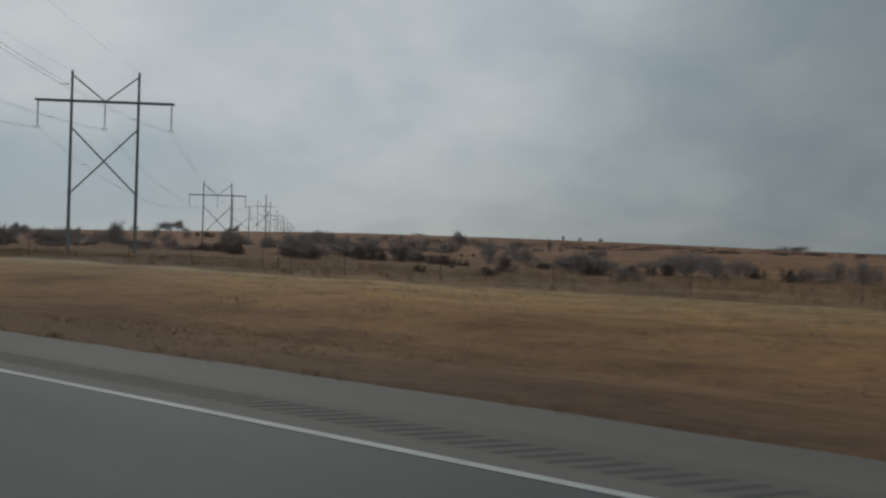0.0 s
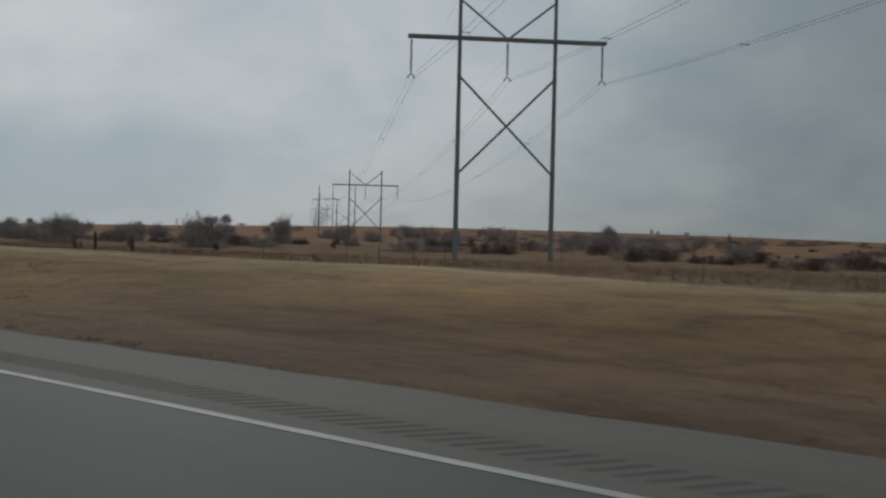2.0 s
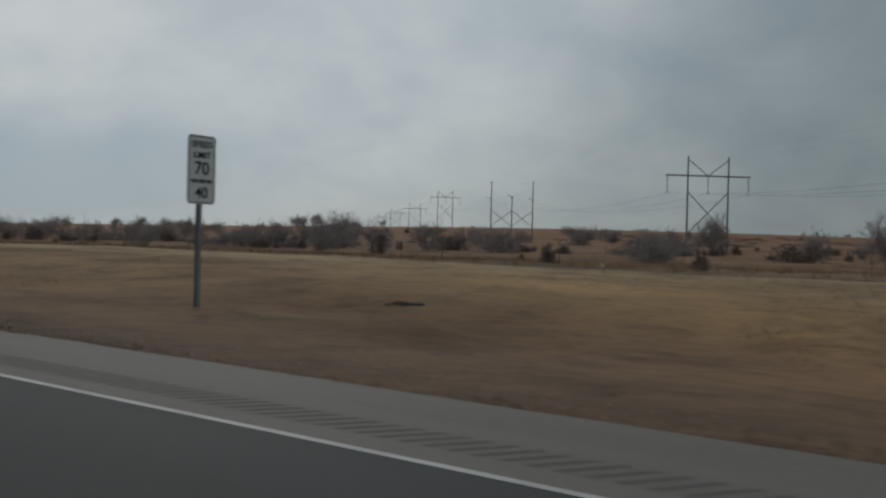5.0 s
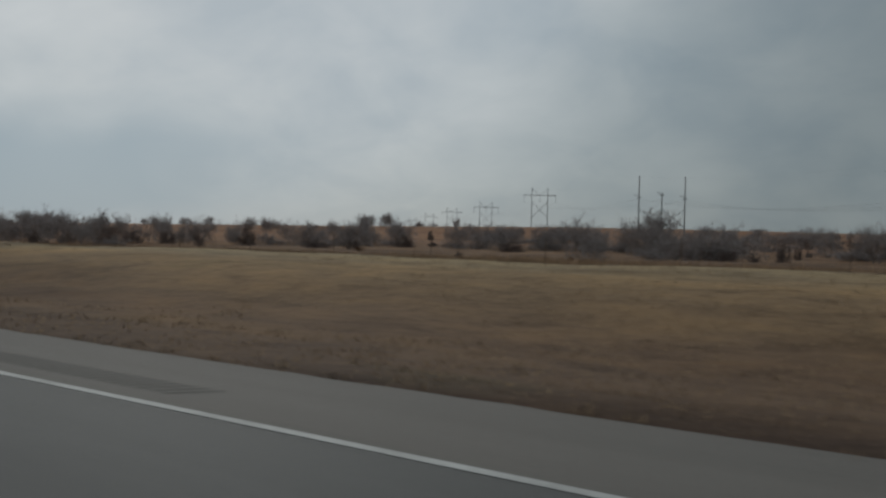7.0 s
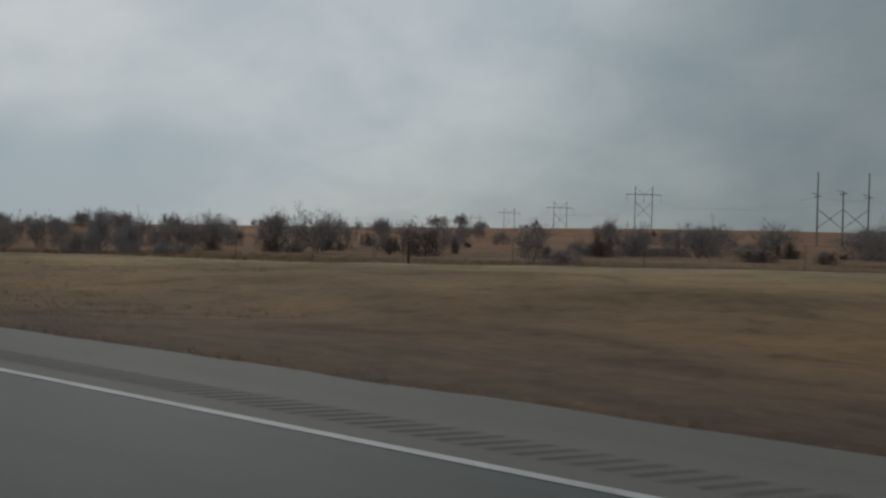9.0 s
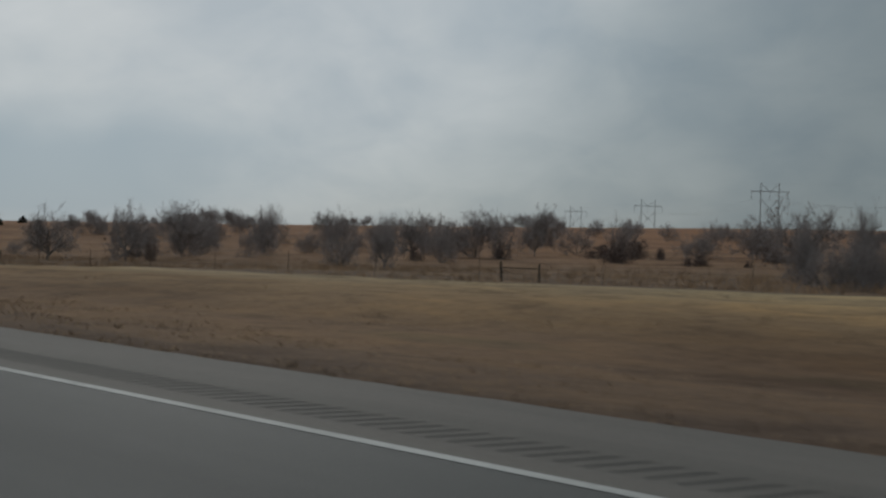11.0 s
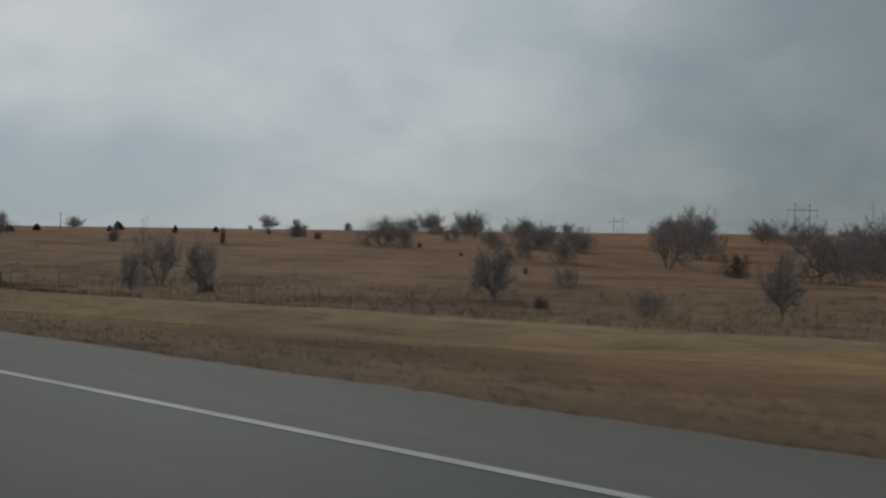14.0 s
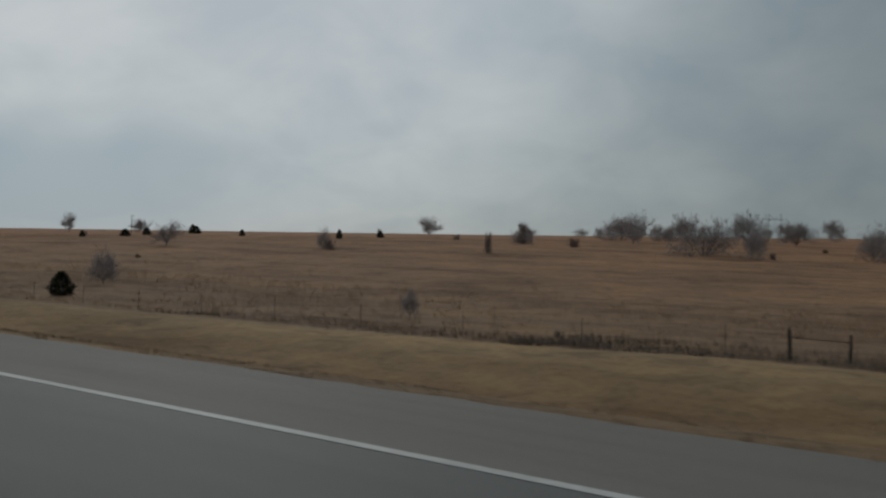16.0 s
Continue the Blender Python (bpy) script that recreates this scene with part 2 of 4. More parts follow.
def part(name, bm, mat, parent, label=""):
    """Links a bmesh as one mesh object under a thing or a part."""
    me = bpy.data.meshes.new(name)
    bm.to_mesh(me)
    bm.free()
    me.materials.append(mat)
    ob = new(name, me)
    ob.parent = parent
    return tagged(ob, label) if label else ob


def bar(bm, a, b, r0, r1=None, sides=8):
    """A tapered round bar from a to b, with closed ends."""
    a, b = Vector(a), Vector(b)
    r1 = r0 if r1 is None else r1
    turn = (b - a).to_track_quat("Z", "X").to_matrix()
    rings = []
    for p, r in ((a, r0), (b, r1)):
        rings.append([bm.verts.new(p + turn @ Vector((r * math.cos(2 * math.pi * k / sides), r * math.sin(2 * math.pi * k / sides), 0))) for k in range(sides)])
    for k in range(sides):
        bm.faces.new((rings[0][k], rings[0][(k + 1) % sides], rings[1][(k + 1) % sides], rings[1][k]))
    bm.faces.new(rings[0][::-1])
    bm.faces.new(rings[1])


def block(bm, x0, x1, y0, y1, z0, z1, edge=0.0):
    """A box, with bevelled edges where edge is given."""
    made = bmesh.ops.create_cube(bm, size=1)["verts"]
    for v in made:
        v.co = Vector(((x0 + x1) / 2 + v.co.x * (x1 - x0), (y0 + y1) / 2 + v.co.y * (y1 - y0), (z0 + z1) / 2 + v.co.z * (z1 - z0)))
    if edge:
        bmesh.ops.bevel(bm, geom=list({e for v in made for e in v.link_edges}), offset=edge, segments=2, profile=0.5, affect="EDGES")


def empty(name, label, category, group="", kind=""):
    return tagged(new(name), label, category, group, kind)


EDGE_LINE = 5.29  # the middle of the painted line
VERGE = 7.65  # the edge of the paved shoulder

# Ground heights: rows run away from the road at stations along it.
XS = np.array([300, 0, -60, -110, -160, -220, -270, -310, -350, -385, -425, -460, -490, -525, -600, -800, -1300], float)
EDGE_Z = np.array([0.0, 0.1, 0.38, 0.74, 0.84, 1.02, 0.97, 0.5, 0.05, -0.5, -1.05, -1.55, -2.0, -2.1, -2.15, -2.1, -2.0])
YS = np.array([34, 60, 100, 170, 289, 420, 600, 1000, 4600], float)
FIELD_X = np.array([300, 0, -110, -200, -334, -400, -460, -520, -600, -800, -1300], float)
FIELD_Z = np.array([
    [0, 0, 0.2, 1, 1.92, 3.3, 2.8, 0, -20], [0.1, 0.1, 0.3, 1, 2.38, 4.1, 3.7, 0, -20],
    [0.65, 0.3, 0.4, 1.1, 3.08, 6.1, 6.2, 3, -20], [0.85, 0.5, 0.6, 1.4, 3.58, 8.4, 8.2, 5, -20],
    [0.1, 0.1, 0.5, 1.8, 4.1, 10.8, 10.5, 8, -20], [-0.8, -0.8, -0.5, 1.9, 5.22, 11.7, 11.3, 8, -20],
    [-1.9, -1.6, 0, 3, 6.4, 12, 11.5, 8, -20], [-2.4, -1.7, 0.9, 4.4, 7.32, 11.7, 11.3, 7, -20],
    [-2.4, -1.2, 1.5, 4.9, 8, 11.4, 11, 6, -20], [-2.3, -0.8, 1.3, 4, 7.58, 11.7, 11.7, 7, -20],
    [-2.2, -0.8, 1.2, 3.8, 7.76, 12.9, 12.9, 8, -20]])


def hermite(xs, vs, x):
    """Smooth interpolation through the stations, which may run either way."""
    if xs[0] > xs[-1]:
        xs, vs = xs[::-1], vs[::-1]
    x = np.clip(x, xs[0], xs[-1])
    slope = np.gradient(vs, xs, axis=0)
    k = np.clip(np.searchsorted(xs, x) - 1, 0, len(xs) - 2)
    h = xs[k + 1] - xs[k]
    u = (x - xs[k]) / h
    a, b = (1 + 2 * u) * (1 - u) ** 2, u * (1 - u) ** 2
    c, d = u * u * (3 - 2 * u), u * u * (u - 1)
    if vs.ndim == 2:
        a, b, c, d, h = (w[:, None] for w in (a, b, c, d, h))
    return a * vs[k] + b * h * slope[k] + c * vs[k + 1] + d * h * slope[k + 1]


def height(x, y):
    """Ground height at the places x, y (arrays)."""
    x, y = np.atleast_1d(np.asarray(x, float)), np.atleast_1d(np.asarray(y, float))
    edge = hermite(XS, EDGE_Z, x)
    rows = hermite(FIELD_X, FIELD_Z, x)
    k = np.clip(np.searchsorted(YS, y) - 1, 0, len(YS) - 2)
    slope = np.gradient(rows, YS, axis=1)
    n = np.arange(len(x))
    h = YS[k + 1] - YS[k]
    u = np.clip((y - YS[k]) / h, 0, 1)
    far = ((1 + 2 * u) * (1 - u) ** 2 * rows[n, k] + u * (1 - u) ** 2 * h * slope[n, k]
           + u * u * (3 - 2 * u) * rows[n, k + 1] + u * u * (u - 1) * h * slope[n, k + 1])
    # verge: a shallow ditch between the shoulder and the mown edge at y = 29
    v = np.clip((y - VERGE) / (29 - VERGE), 0, 1)
    near = -0.02 + (edge + 0.02) * v * v * (3 - 2 * v) * 0.5 + (edge + 0.02) * v * 0.5 - 0.35 * np.sin(np.pi * np.clip(v * 1.6, 0, 1)) ** 2
    near -= (1.15 + 0.25 * np.clip((-440 - x) / 25, 0, 1)) * np.exp(-((y - 22.0) / 4.2) ** 2) * np.clip((-405 - x) / 50, 0, 1)
    near -= 0.55 * np.exp(-((y - 15.0) / 4.0) ** 2) * np.clip((-440 - x) / 20, 0, 1)
    w = np.clip((y - 29) / 5, 0, 1)
    w = w * w * (3 - 2 * w)
    z = near * (1 - w) + far * w
    return np.where(y < VERGE, -0.02 - 0.1 * np.clip((VERGE - y) / 0.3, 0, 1), z)

# ---- ground ----


def roughness(x, y):
    """Small swells and tussocks on top of the smooth ground."""
    z = noise.noise((x * 0.21, y * 0.33, 0)) * 0.10 + noise.noise((x * 0.045, y * 0.06, 3)) * 0.22
    return z * min(1.0, max(0.0, (y - VERGE - 0.2) / 5))


def make_ground():
    near_x = np.arange(60, -640, -2.0)
    xs = np.concatenate([[4500, 2000, 900, 500, 300, 200, 140, 100, 80], near_x, [-650, -670, -700, -740, -790, -850, -930, -1050, -1250, -1600, -2200, -3200, -4600]])
    ys = np.concatenate([[-4500, -1500, -500, -150, -60, -30, -22, -20.4], [VERGE - 0.3], np.arange(VERGE, 12, 0.4), np.arange(12, 40, 0.9), np.arange(40, 130, 4), np.arange(130, 460, 10), np.geomspace(470, 4600, 22)])
    gx, gy = np.meshgrid(xs, ys)
    z = height(gx.ravel(), gy.ravel()).reshape(gx.shape)
    z = np.where(gy < VERGE - 0.5, -0.12 - 0.6 * np.clip((-21 - gy) / 10, 0, 1), z)
    z = z + np.array([roughness(float(a), float(b)) for a, b in zip(gx.ravel(), gy.ravel())]).reshape(gx.shape)
    n, m = len(ys), len(xs)
    k = np.arange(n * m).reshape(n, m)
    faces = np.stack([k[:-1, :-1], k[1:, :-1], k[1:, 1:], k[:-1, 1:]], -1).reshape(-1, 4)
    ob = mesh_object("ground", np.stack([gx, gy, z], -1).reshape(-1, 3).tolist(), faces[:, ::-1].tolist(), GROUND, smooth=True)
    me = ob.data
    if me.polygons[len(me.polygons) // 2].normal.z < 0:
        me.flip_normals()
    return tagged(ob, "rolling winter prairie with brown and straw-coloured grass", "ground", kind="structure")


make_ground()


def slab(name, x0, x1, y0, y1, z0, z1, mat, label, category):
    bm = bmesh.new()
    block(bm, x0, x1, y0, y1, z0, z1)
    ob = part(name, bm, mat, None)
    return tagged(ob, label, category, kind="structure")


DARK_FROM, DARK_TO = -97.8, -180.0
slab("road_lane", DARK_FROM, 500, -20, 5.30, -0.4, 0.0, LANE, "worn grey asphalt traffic lanes of a highway", "road")
slab("road_lane", DARK_TO, DARK_FROM, -20, 5.30, -0.4, 0.001, NEW_LANE, "darker newly laid asphalt stretch of a highway", "road")
slab("road_lane", -4000, DARK_TO, -20, 5.30, -0.4, 0.0, LANE, "worn grey asphalt traffic lanes of a highway", "road")


def make_edge_line(x0, x1, width):
    """The painted edge line, with slightly uneven edges."""
    n = max(2, int(abs(x1 - x0) / 0.7))
    vs, fs = [], []
    for i in range(n + 1):
        x = x0 + (x1 - x0) * i / n
        for s in (-0.5, 0.5):
            vs.append((x, EDGE_LINE + s * (width + 0.008 * noise.noise((x * 1.3, s, 0))), 0.0045))
        if i:
            fs.append((2 * i - 2, 2 * i - 1, 2 * i + 1, 2 * i))
    ob = mesh_object("edge_line", vs, fs, LINE)
    if ob.data.polygons[0].normal.z < 0:
        ob.data.flip_normals()
    return tagged(ob, "white painted edge line along the asphalt", "road marking", kind="structure")


make_edge_line(60, DARK_FROM, 0.125)
make_edge_line(DARK_FROM, DARK_TO, 0.095)
make_edge_line(DARK_TO, -640, 0.125)
slab("pavement", -4000, 500, 5.30, 5.62, -0.4, 0.002, SHOULDER, "grey asphalt strip under the edge line", "road shoulder")


def make_shoulder():
    """The outer shoulder, with an uneven broken edge against the grass."""
    xs = np.concatenate([[500, 200, 80], np.arange(60, -640, -0.5), [-700, -900, -4000]])
    vs, fs = [], []
    for i, x in enumerate(xs):
        e = VERGE + 0.10 * noise.noise((x * 0.5, 0, 7)) + 0.07 * noise.noise((x * 2.1, 0, 2)) + 0.12 * noise.noise((x * 0.07, 0, 9))
        vs += [(x, 6.30, 0.002), (x, e, -0.004), (x, e + 0.03, -0.12)]
        if i:
            a, b = 3 * i - 3, 3 * i
            fs += [(a, b, b + 1, a + 1), (a + 1, b + 1, b + 2, a + 2)]
    ob = mesh_object("pavement", vs, fs, SHOULDER)
    if ob.data.polygons[0].normal.z < 0:
        ob.data.flip_normals()
    return tagged(ob, "grey-brown asphalt shoulder with a broken grassy edge", "road shoulder", kind="structure")


make_shoulder()


def make_rumble(x0, x1, cut):
    """The strip between line and outer shoulder; with milled grooves where cut is true."""
    n = 1 if not cut else int(abs(x1 - x0) / PITCH)
    vs, fs = [], []
    steps = [(0.0, 0.0), (0.46, 0.003), (0.56, -0.010), (0.66, -0.015), (0.76, -0.010), (0.90, 0.003)] if cut else [(0.0, 0.0)]
    rows = [(x0 + (x1 - x0) * (i + u) / n, d) for i in range(n) for u, d in steps] + [(x1, 0.0)]
    across = ((5.62, 0), (5.68, 0), (5.75, 1), (6.17, 1), (6.24, 0), (6.30, 0))
    m = len(across)
    for i, (x, d) in enumerate(rows):
        vs += [(x + SKEW * (y - 5.96), y, 0.002 + d * s) for y, s in across]
        if i:
            a, b = m * i - m, m * i
            fs += [(a + k, b + k, b + k + 1, a + k + 1) for k in range(m - 1)]
    ob = mesh_object("rumble_strip" if cut else "pavement", vs, fs, SHOULDER)
    if ob.data.polygons[0].normal.z < 0:
        ob.data.flip_normals()
    if cut:
        return tagged(ob, "milled rumble grooves across the grey asphalt shoulder", "rumble strip", kind="structure")
    return tagged(ob, "plain grey asphalt strip of the shoulder", "road shoulder", kind="structure")


PITCH = 0.235
SKEW = 0.62  # the grooves run aslant
for x0, x1, cut in ((500, 40, False), (40, -91.5, True), (-91.5, -117, False), (-117, -198, True), (-198, -217, False), (-217, -349, True), (-349, -4000, False)):
    make_rumble(x0, x1, cut)

# ---- power line ----
LINE_WAY = Vector((-112.7, 109.4, 0)).normalized()
LINE_TURN = math.degrees(math.atan2(5.36, 6.14))  # arms lie across the line
ARM = 19.1  # height of the crossarm over the foot


def make_h_frame():
    """Two poles, a crossarm, V struts over it, an X brace under it and three insulator strings."""
    top = empty("h_frame_pylon", "grey two-pole power pylon with X brace in the prairie", "power pylon", "pylons of the power line")
    for s in (-4.1, 4.1):
        bm = bmesh.new()
        bar(bm, (s * 1.0, 0, -4), (s, 0, 22.8), 0.24, 0.15, 12)
        for z in (7.6, 15.8, ARM):
            bar(bm, (s, 0, z - 0.25), (s, 0, z + 0.25), 0.25 - 0.004 * z, sides=12)
        pole = part("pole", bm, STEEL, top)
        bm = bmesh.new()
        bar(bm, (s, 0, 22.78), (s, 0, 23.0), 0.10)
        bar(bm, (s, -0.25, 22.7), (s, 0.25, 22.7), 0.05)
        part("cap_bracket", bm, STEEL, pole)
    bm = bmesh.new()
    block(bm, -8.5, 8.5, -0.30, -0.14, ARM - 0.14, ARM + 0.14, 0.02)
    block(bm, -8.5, 8.5, 0.14, 0.30, ARM - 0.14, ARM + 0.14, 0.02)
    for x in (-8.4, -6.2, -2.0, 0, 2.0, 6.2, 8.4):
        block(bm, x - 0.08, x + 0.08, -0.2, 0.2, ARM - 0.1, ARM + 0.1)
    part("crossarm", bm, STEEL, top)
    for s in (-1, 1):
        bm = bmesh.new()
        bar(bm, (s * 4.05, 0.2 * s, 15.8), (-s * 4.05, 0.2 * s, 7.6), 0.10)
        part("x_brace", bm, STEEL, top)
        bm = bmesh.new()
        bar(bm, (s * 4.0, 0, 22.3), (s * 0.15, 0, ARM + 0.15), 0.09)
        part("v_strut", bm, STEEL, top)
    for x in (-8.2, 0, 8.2):
        bm = bmesh.new()
        bar(bm, (x, 0, ARM - 0.1), (x, 0, ARM - 3.2), 0.03)
        for k in range(20):
            z = ARM - 0.35 - k * 0.135
            bar(bm, (x, 0, z), (x, 0, z - 0.06), 0.13, 0.06, 10)
        string = part("insulator_string", bm, GLASS_STRING, top)
        bm = bmesh.new()
        bar(bm, (x - 0.28, 0, ARM - 3.42), (x, 0, ARM - 3.15), 0.045)
        bar(bm, (x + 0.28, 0, ARM - 3.42), (x, 0, ARM - 3.15), 0.045)
        for s in (-0.26, 0.26):
            bar(bm, (x + s, -0.2, ARM - 3.5), (x + s, 0.2, ARM - 3.5), 0.06)
        part("yoke", bm, ZINC, string)
    return top


def make_three_pole():
    """Three poles with short side arms and X braces between them."""
    top = empty("three_pole_pylon", "three-pole power pylon with braces on the hillside", "power pylon")
    for x, z in ((-7.86, 22.5), (0, 17.0), (7.86, 22.5)):
        bm = bmesh.new()
        bar(bm, (x, 0, -3), (x, 0, z), 0.28, 0.17, 12)
        pole = part("pole", bm, STEEL, top)
        arm = 15.6 if x else 16.6
        bm = bmesh.new()
        bar(bm, (x - 1.9, 0, arm + 0.5), (x + 0.2, 0, arm), 0.09)
        part("side_arm", bm, STEEL, pole)
        bm = bmesh.new()
        for s in (-1, 1):
            for k in range(14):
                u = 0.5 + k * 0.13
                bar(bm, (x, s * u, arm - 0.5), (x, s * (u + 0.06), arm - 0.52), 0.13, 0.06, 8)
            bar(bm, (x, 0, arm - 0.45), (x, s * 2.5, arm - 0.55), 0.03)
        part("insulator_string", bm, GLASS_STRING, pole)
    for s in (-1, 1):
        for flip in (0, 1):
            bm = bmesh.new()
            bar(bm, (0, 0.15, 11.5 if flip else 5.5), (s * 7.86, 0.15, 5.5 if flip else 11.5), 0.10)
            part("x_brace", bm, STEEL, top)
    return top


PYLONS = [(10.2, -44.4, 19.2), (-102.43, 64.9, 19.16), (-215.15, 174.3, 16.44), (-333.3, 289.2, 19.0),
          (-446.5, 399.8, 27.75), (-546.0, 498.3, 26.7), (-648.0, 600.0, 28.0), (-750.0, 702.0, 28.0), (-853.0, 805.0, 27.5), (-956.0, 908.0, 27.0)]
first = make_h_frame()
first.matrix_basis = pose(-102.43, 64.9, 19.16 - ARM, 0, 0, LINE_TURN)
for i, (x, y, z) in enumerate(PYLONS):
    if i not in (1, 3):
        copy_thing(first, pose(x, y, z - ARM, 0, 0, LINE_TURN))
three = make_three_pole()
three.matrix_basis = pose(-333.3, 289.2, 3.75, 0, 0, math.degrees(math.atan2(9.97, 12.15)))


def make_wire(name, points, radius, sag, label, group):
    """One wire through all the pylons, hanging in each span."""
    cu = bpy.data.curves.new(name, "CURVE")
    cu.dimensions, cu.bevel_depth, cu.bevel_resolution, cu.use_fill_caps = "3D", radius, 1, True
    path = []
    for a, b in zip(points, points[1:]):
        for k in range(28):
            u = k / 28
            p = Vector(a).lerp(Vector(b), u)
            p.z -= 4 * sag * u * (1 - u)
            path.append(p)
    path.append(Vector(points[-1]))
    sp = cu.splines.new("POLY")
    sp.points.add(len(path) - 1)
    for q, p in zip(sp.points, path):
        q.co = (*p, 1)
    cu.materials.append(WIRE)
    ob = new(name, cu)
    me = bpy.data.meshes.new_from_object(ob)
    bpy.data.objects.remove(ob)
    ob = tagged(new(name, me), label, "power cable", group)
    return ob


ACROSS = Vector((math.cos(radians(LINE_TURN)), math.sin(radians(LINE_TURN)), 0))
for x in (-8.2, 0, 8.2):
    for s in (-0.24, 0.24):
        make_wire("conductor", [Vector((px, py, z - (3.5 if i != 3 else 0.5))) + ACROSS * (x + s) for i, (px, py, z) in enumerate(PYLONS)], 0.0105, 3.6, "grey bundled conductor cable strung between the pylons", "conductors of the power line")
for s in (-4.1, 4.1):
    make_wire("shield_wire", [Vector((px, py, z + (3.8 if i != 3 else 7.0))) + ACROSS * s * (1 if i != 3 else 1.9) for i, (px, py, z) in enumerate(PYLONS)], 0.006, 2.6, "thin grey shield wire over the pylon tops", "shield wires of the power line")


def make_spacers():
    for x in (-8.2, 0, 8.2):
        for i in range(0, 3):
            a, b = PYLONS[i], PYLONS[i + 1]
            for u in (0.16, 0.33, 0.5, 0.67, 0.84):
                za, zb = a[2] - 3.5, b[2] - (3.5 if i != 2 else 0.5)
                p = Vector((a[0] + (b[0] - a[0]) * u, a[1] + (b[1] - a[1]) * u, za + (zb - za) * u - 4 * 3.6 * u * (1 - u))) + ACROSS * x
                bm = bmesh.new()
                bar(bm, p - ACROSS * 0.26, p + ACROSS * 0.26, 0.022, sides=6)
                for s in (-0.24, 0.24):
                    bar(bm, p + ACROSS * s - LINE_WAY * 0.08, p + ACROSS * s + LINE_WAY * 0.08, 0.04, sides=6)
                tagged(part("line_spacer", bm, WIRE, None), "small grey clamp between two conductor cables", "cable spacer", "spacers of the power line")


make_spacers()

# ---- fence ----
FENCE_Y = 33.0


def z_at(x, y):
    return float(height(x, y)[0]) + roughness(x, y)


def round_post(name, length, radius, parent, mat=WOOD, top=0.9):
    bm = bmesh.new()
    bar(bm, (0, 0, -0.5), (0.01, 0, length * 0.55), radius * 1.05, radius, 10)
    bar(bm, (0.01, 0, length * 0.55 - 0.01), (0.0, 0.01, length), radius, radius * top, 10)
    bmesh.ops.bevel(bm, geom=[e for e in bm.edges if all(v.co.z > length - 0.01 for v in e.verts)], offset=radius * 0.25, segments=2, affect="EDGES")
    return part(name, bm, mat, parent)


def make_fence():
    fence = empty("wire_fence", "barbed-wire pasture fence on wooden and steel posts", "fence")
    steel = wood = None
    xs = np.arange(41, -640, -6.0)
    stout = (-294.7,)
    for x in (*xs, *stout):
        y = FENCE_Y + 0.3 * noise.noise((x * 0.05, 0, 0))
        z = z_at(x, y)
        if x in stout:
            if wood is None:
                wood = round_post("wooden_post", 1.2, 0.055, fence)
                ob = wood
            else:
                ob = new("wooden_post", wood.data)
                ob.parent = fence
        elif steel is None:
            bm = bmesh.new()
            block(bm, -0.014, 0.014, -0.004, 0.004, -0.5, 1.15)
            block(bm, -0.004, 0.004, 0.004, 0.025, -0.5, 1.15)
            steel = ob = part("steel_post", bm, FENCE_WIRE, fence)
        else:
            ob = new("steel_post", steel.data)
            ob.parent = fence
        ob.matrix_basis = pose(x, y, z, 2 * noise.noise((x, 1, 0)), 2 * noise.noise((x, 2, 0)), 30 * noise.noise((x, 3, 0)))
    for h in (0.35, 0.62, 0.9, 1.16):
        bm = bmesh.new()
        pts = [(x, FENCE_Y + 0.3 * noise.noise((x * 0.05, 0, 0)) - 0.04, z_at(x, FENCE_Y) + h) for x in xs]
        for a, b in zip(pts, pts[1:]):
            bar(bm, a, b, 0.002, sides=3)
        part("barbed_wire", bm, FENCE_WIRE, fence)
    return fence


make_fence()


def make_corner_post(x, y, high):
    post = round_post("corner_post", high, 0.095, None)
    post.matrix_basis = pose(x, y, z_at(x, y), 1.5, -2, 0)
    tagged(post, "stout dark wooden corner post of the fence", "fence post")


make_corner_post(-116.4, 35.4, 1.3)
make_corner_post(-114.5, 37.0, 0.9)


def make_field_post(x, y):
    post = round_post("field_post", 0.8, 0.06, None)
    post.matrix_basis = pose(x, y, z_at(x, y), -3, 2, 0)
    tagged(post, "short weathered wooden post standing in dry grass", "fence post")


make_field_post(-409.5, 43.0)
make_field_post(-377.6, 111.0)


def make_brace(posts, thick, high, label, mat=GREY_WOOD):
    """A braced corner of the fence: stout posts and a top rail."""
    thing = empty("fence_brace", label, "fence post", "braced corners of the fence")
    for k, (x, y) in enumerate(posts):
        r = thick * (1 if k == 0 else 0.75)
        ob = round_post("post", high * (1 if k == 0 else 0.9), r, thing, mat)
        ob.matrix_basis = pose(x, y, z_at(x, y), 1.5, -2 + 3 * k, 0)
    bm = bmesh.new()
    (x0, y0), (x1, y1) = posts[0], posts[-1]
    bar(bm, (x0, y0, z_at(x0, y0) + high * 0.72), (x1, y1, z_at(x1, y1) + high * 0.66), 0.018)
    part("rail", bm, mat, thing)


make_brace([(-90.7, 35.1), (-88.8, 35.5)], 0.035, 1.0, "slim weathered wooden brace posts with a rail in the fence")
make_brace([(-41.1, 38.0), (-40.0, 38.0)], 0.04, 0.75, "short weathered wooden brace posts with a rail in tall grass")
make_brace([(-478.7, 33.1), (-476.7, 33.1)], 0.07, 1.1, "stout dark wooden brace posts with a rail in the fence", WOOD)
make_brace([(-348.5, 34.05), (-346.65, 34.2)], 0.06, 0.95, "dark wooden brace posts with a rail in brown grass", WOOD)

# ---- signs and roadside things ----


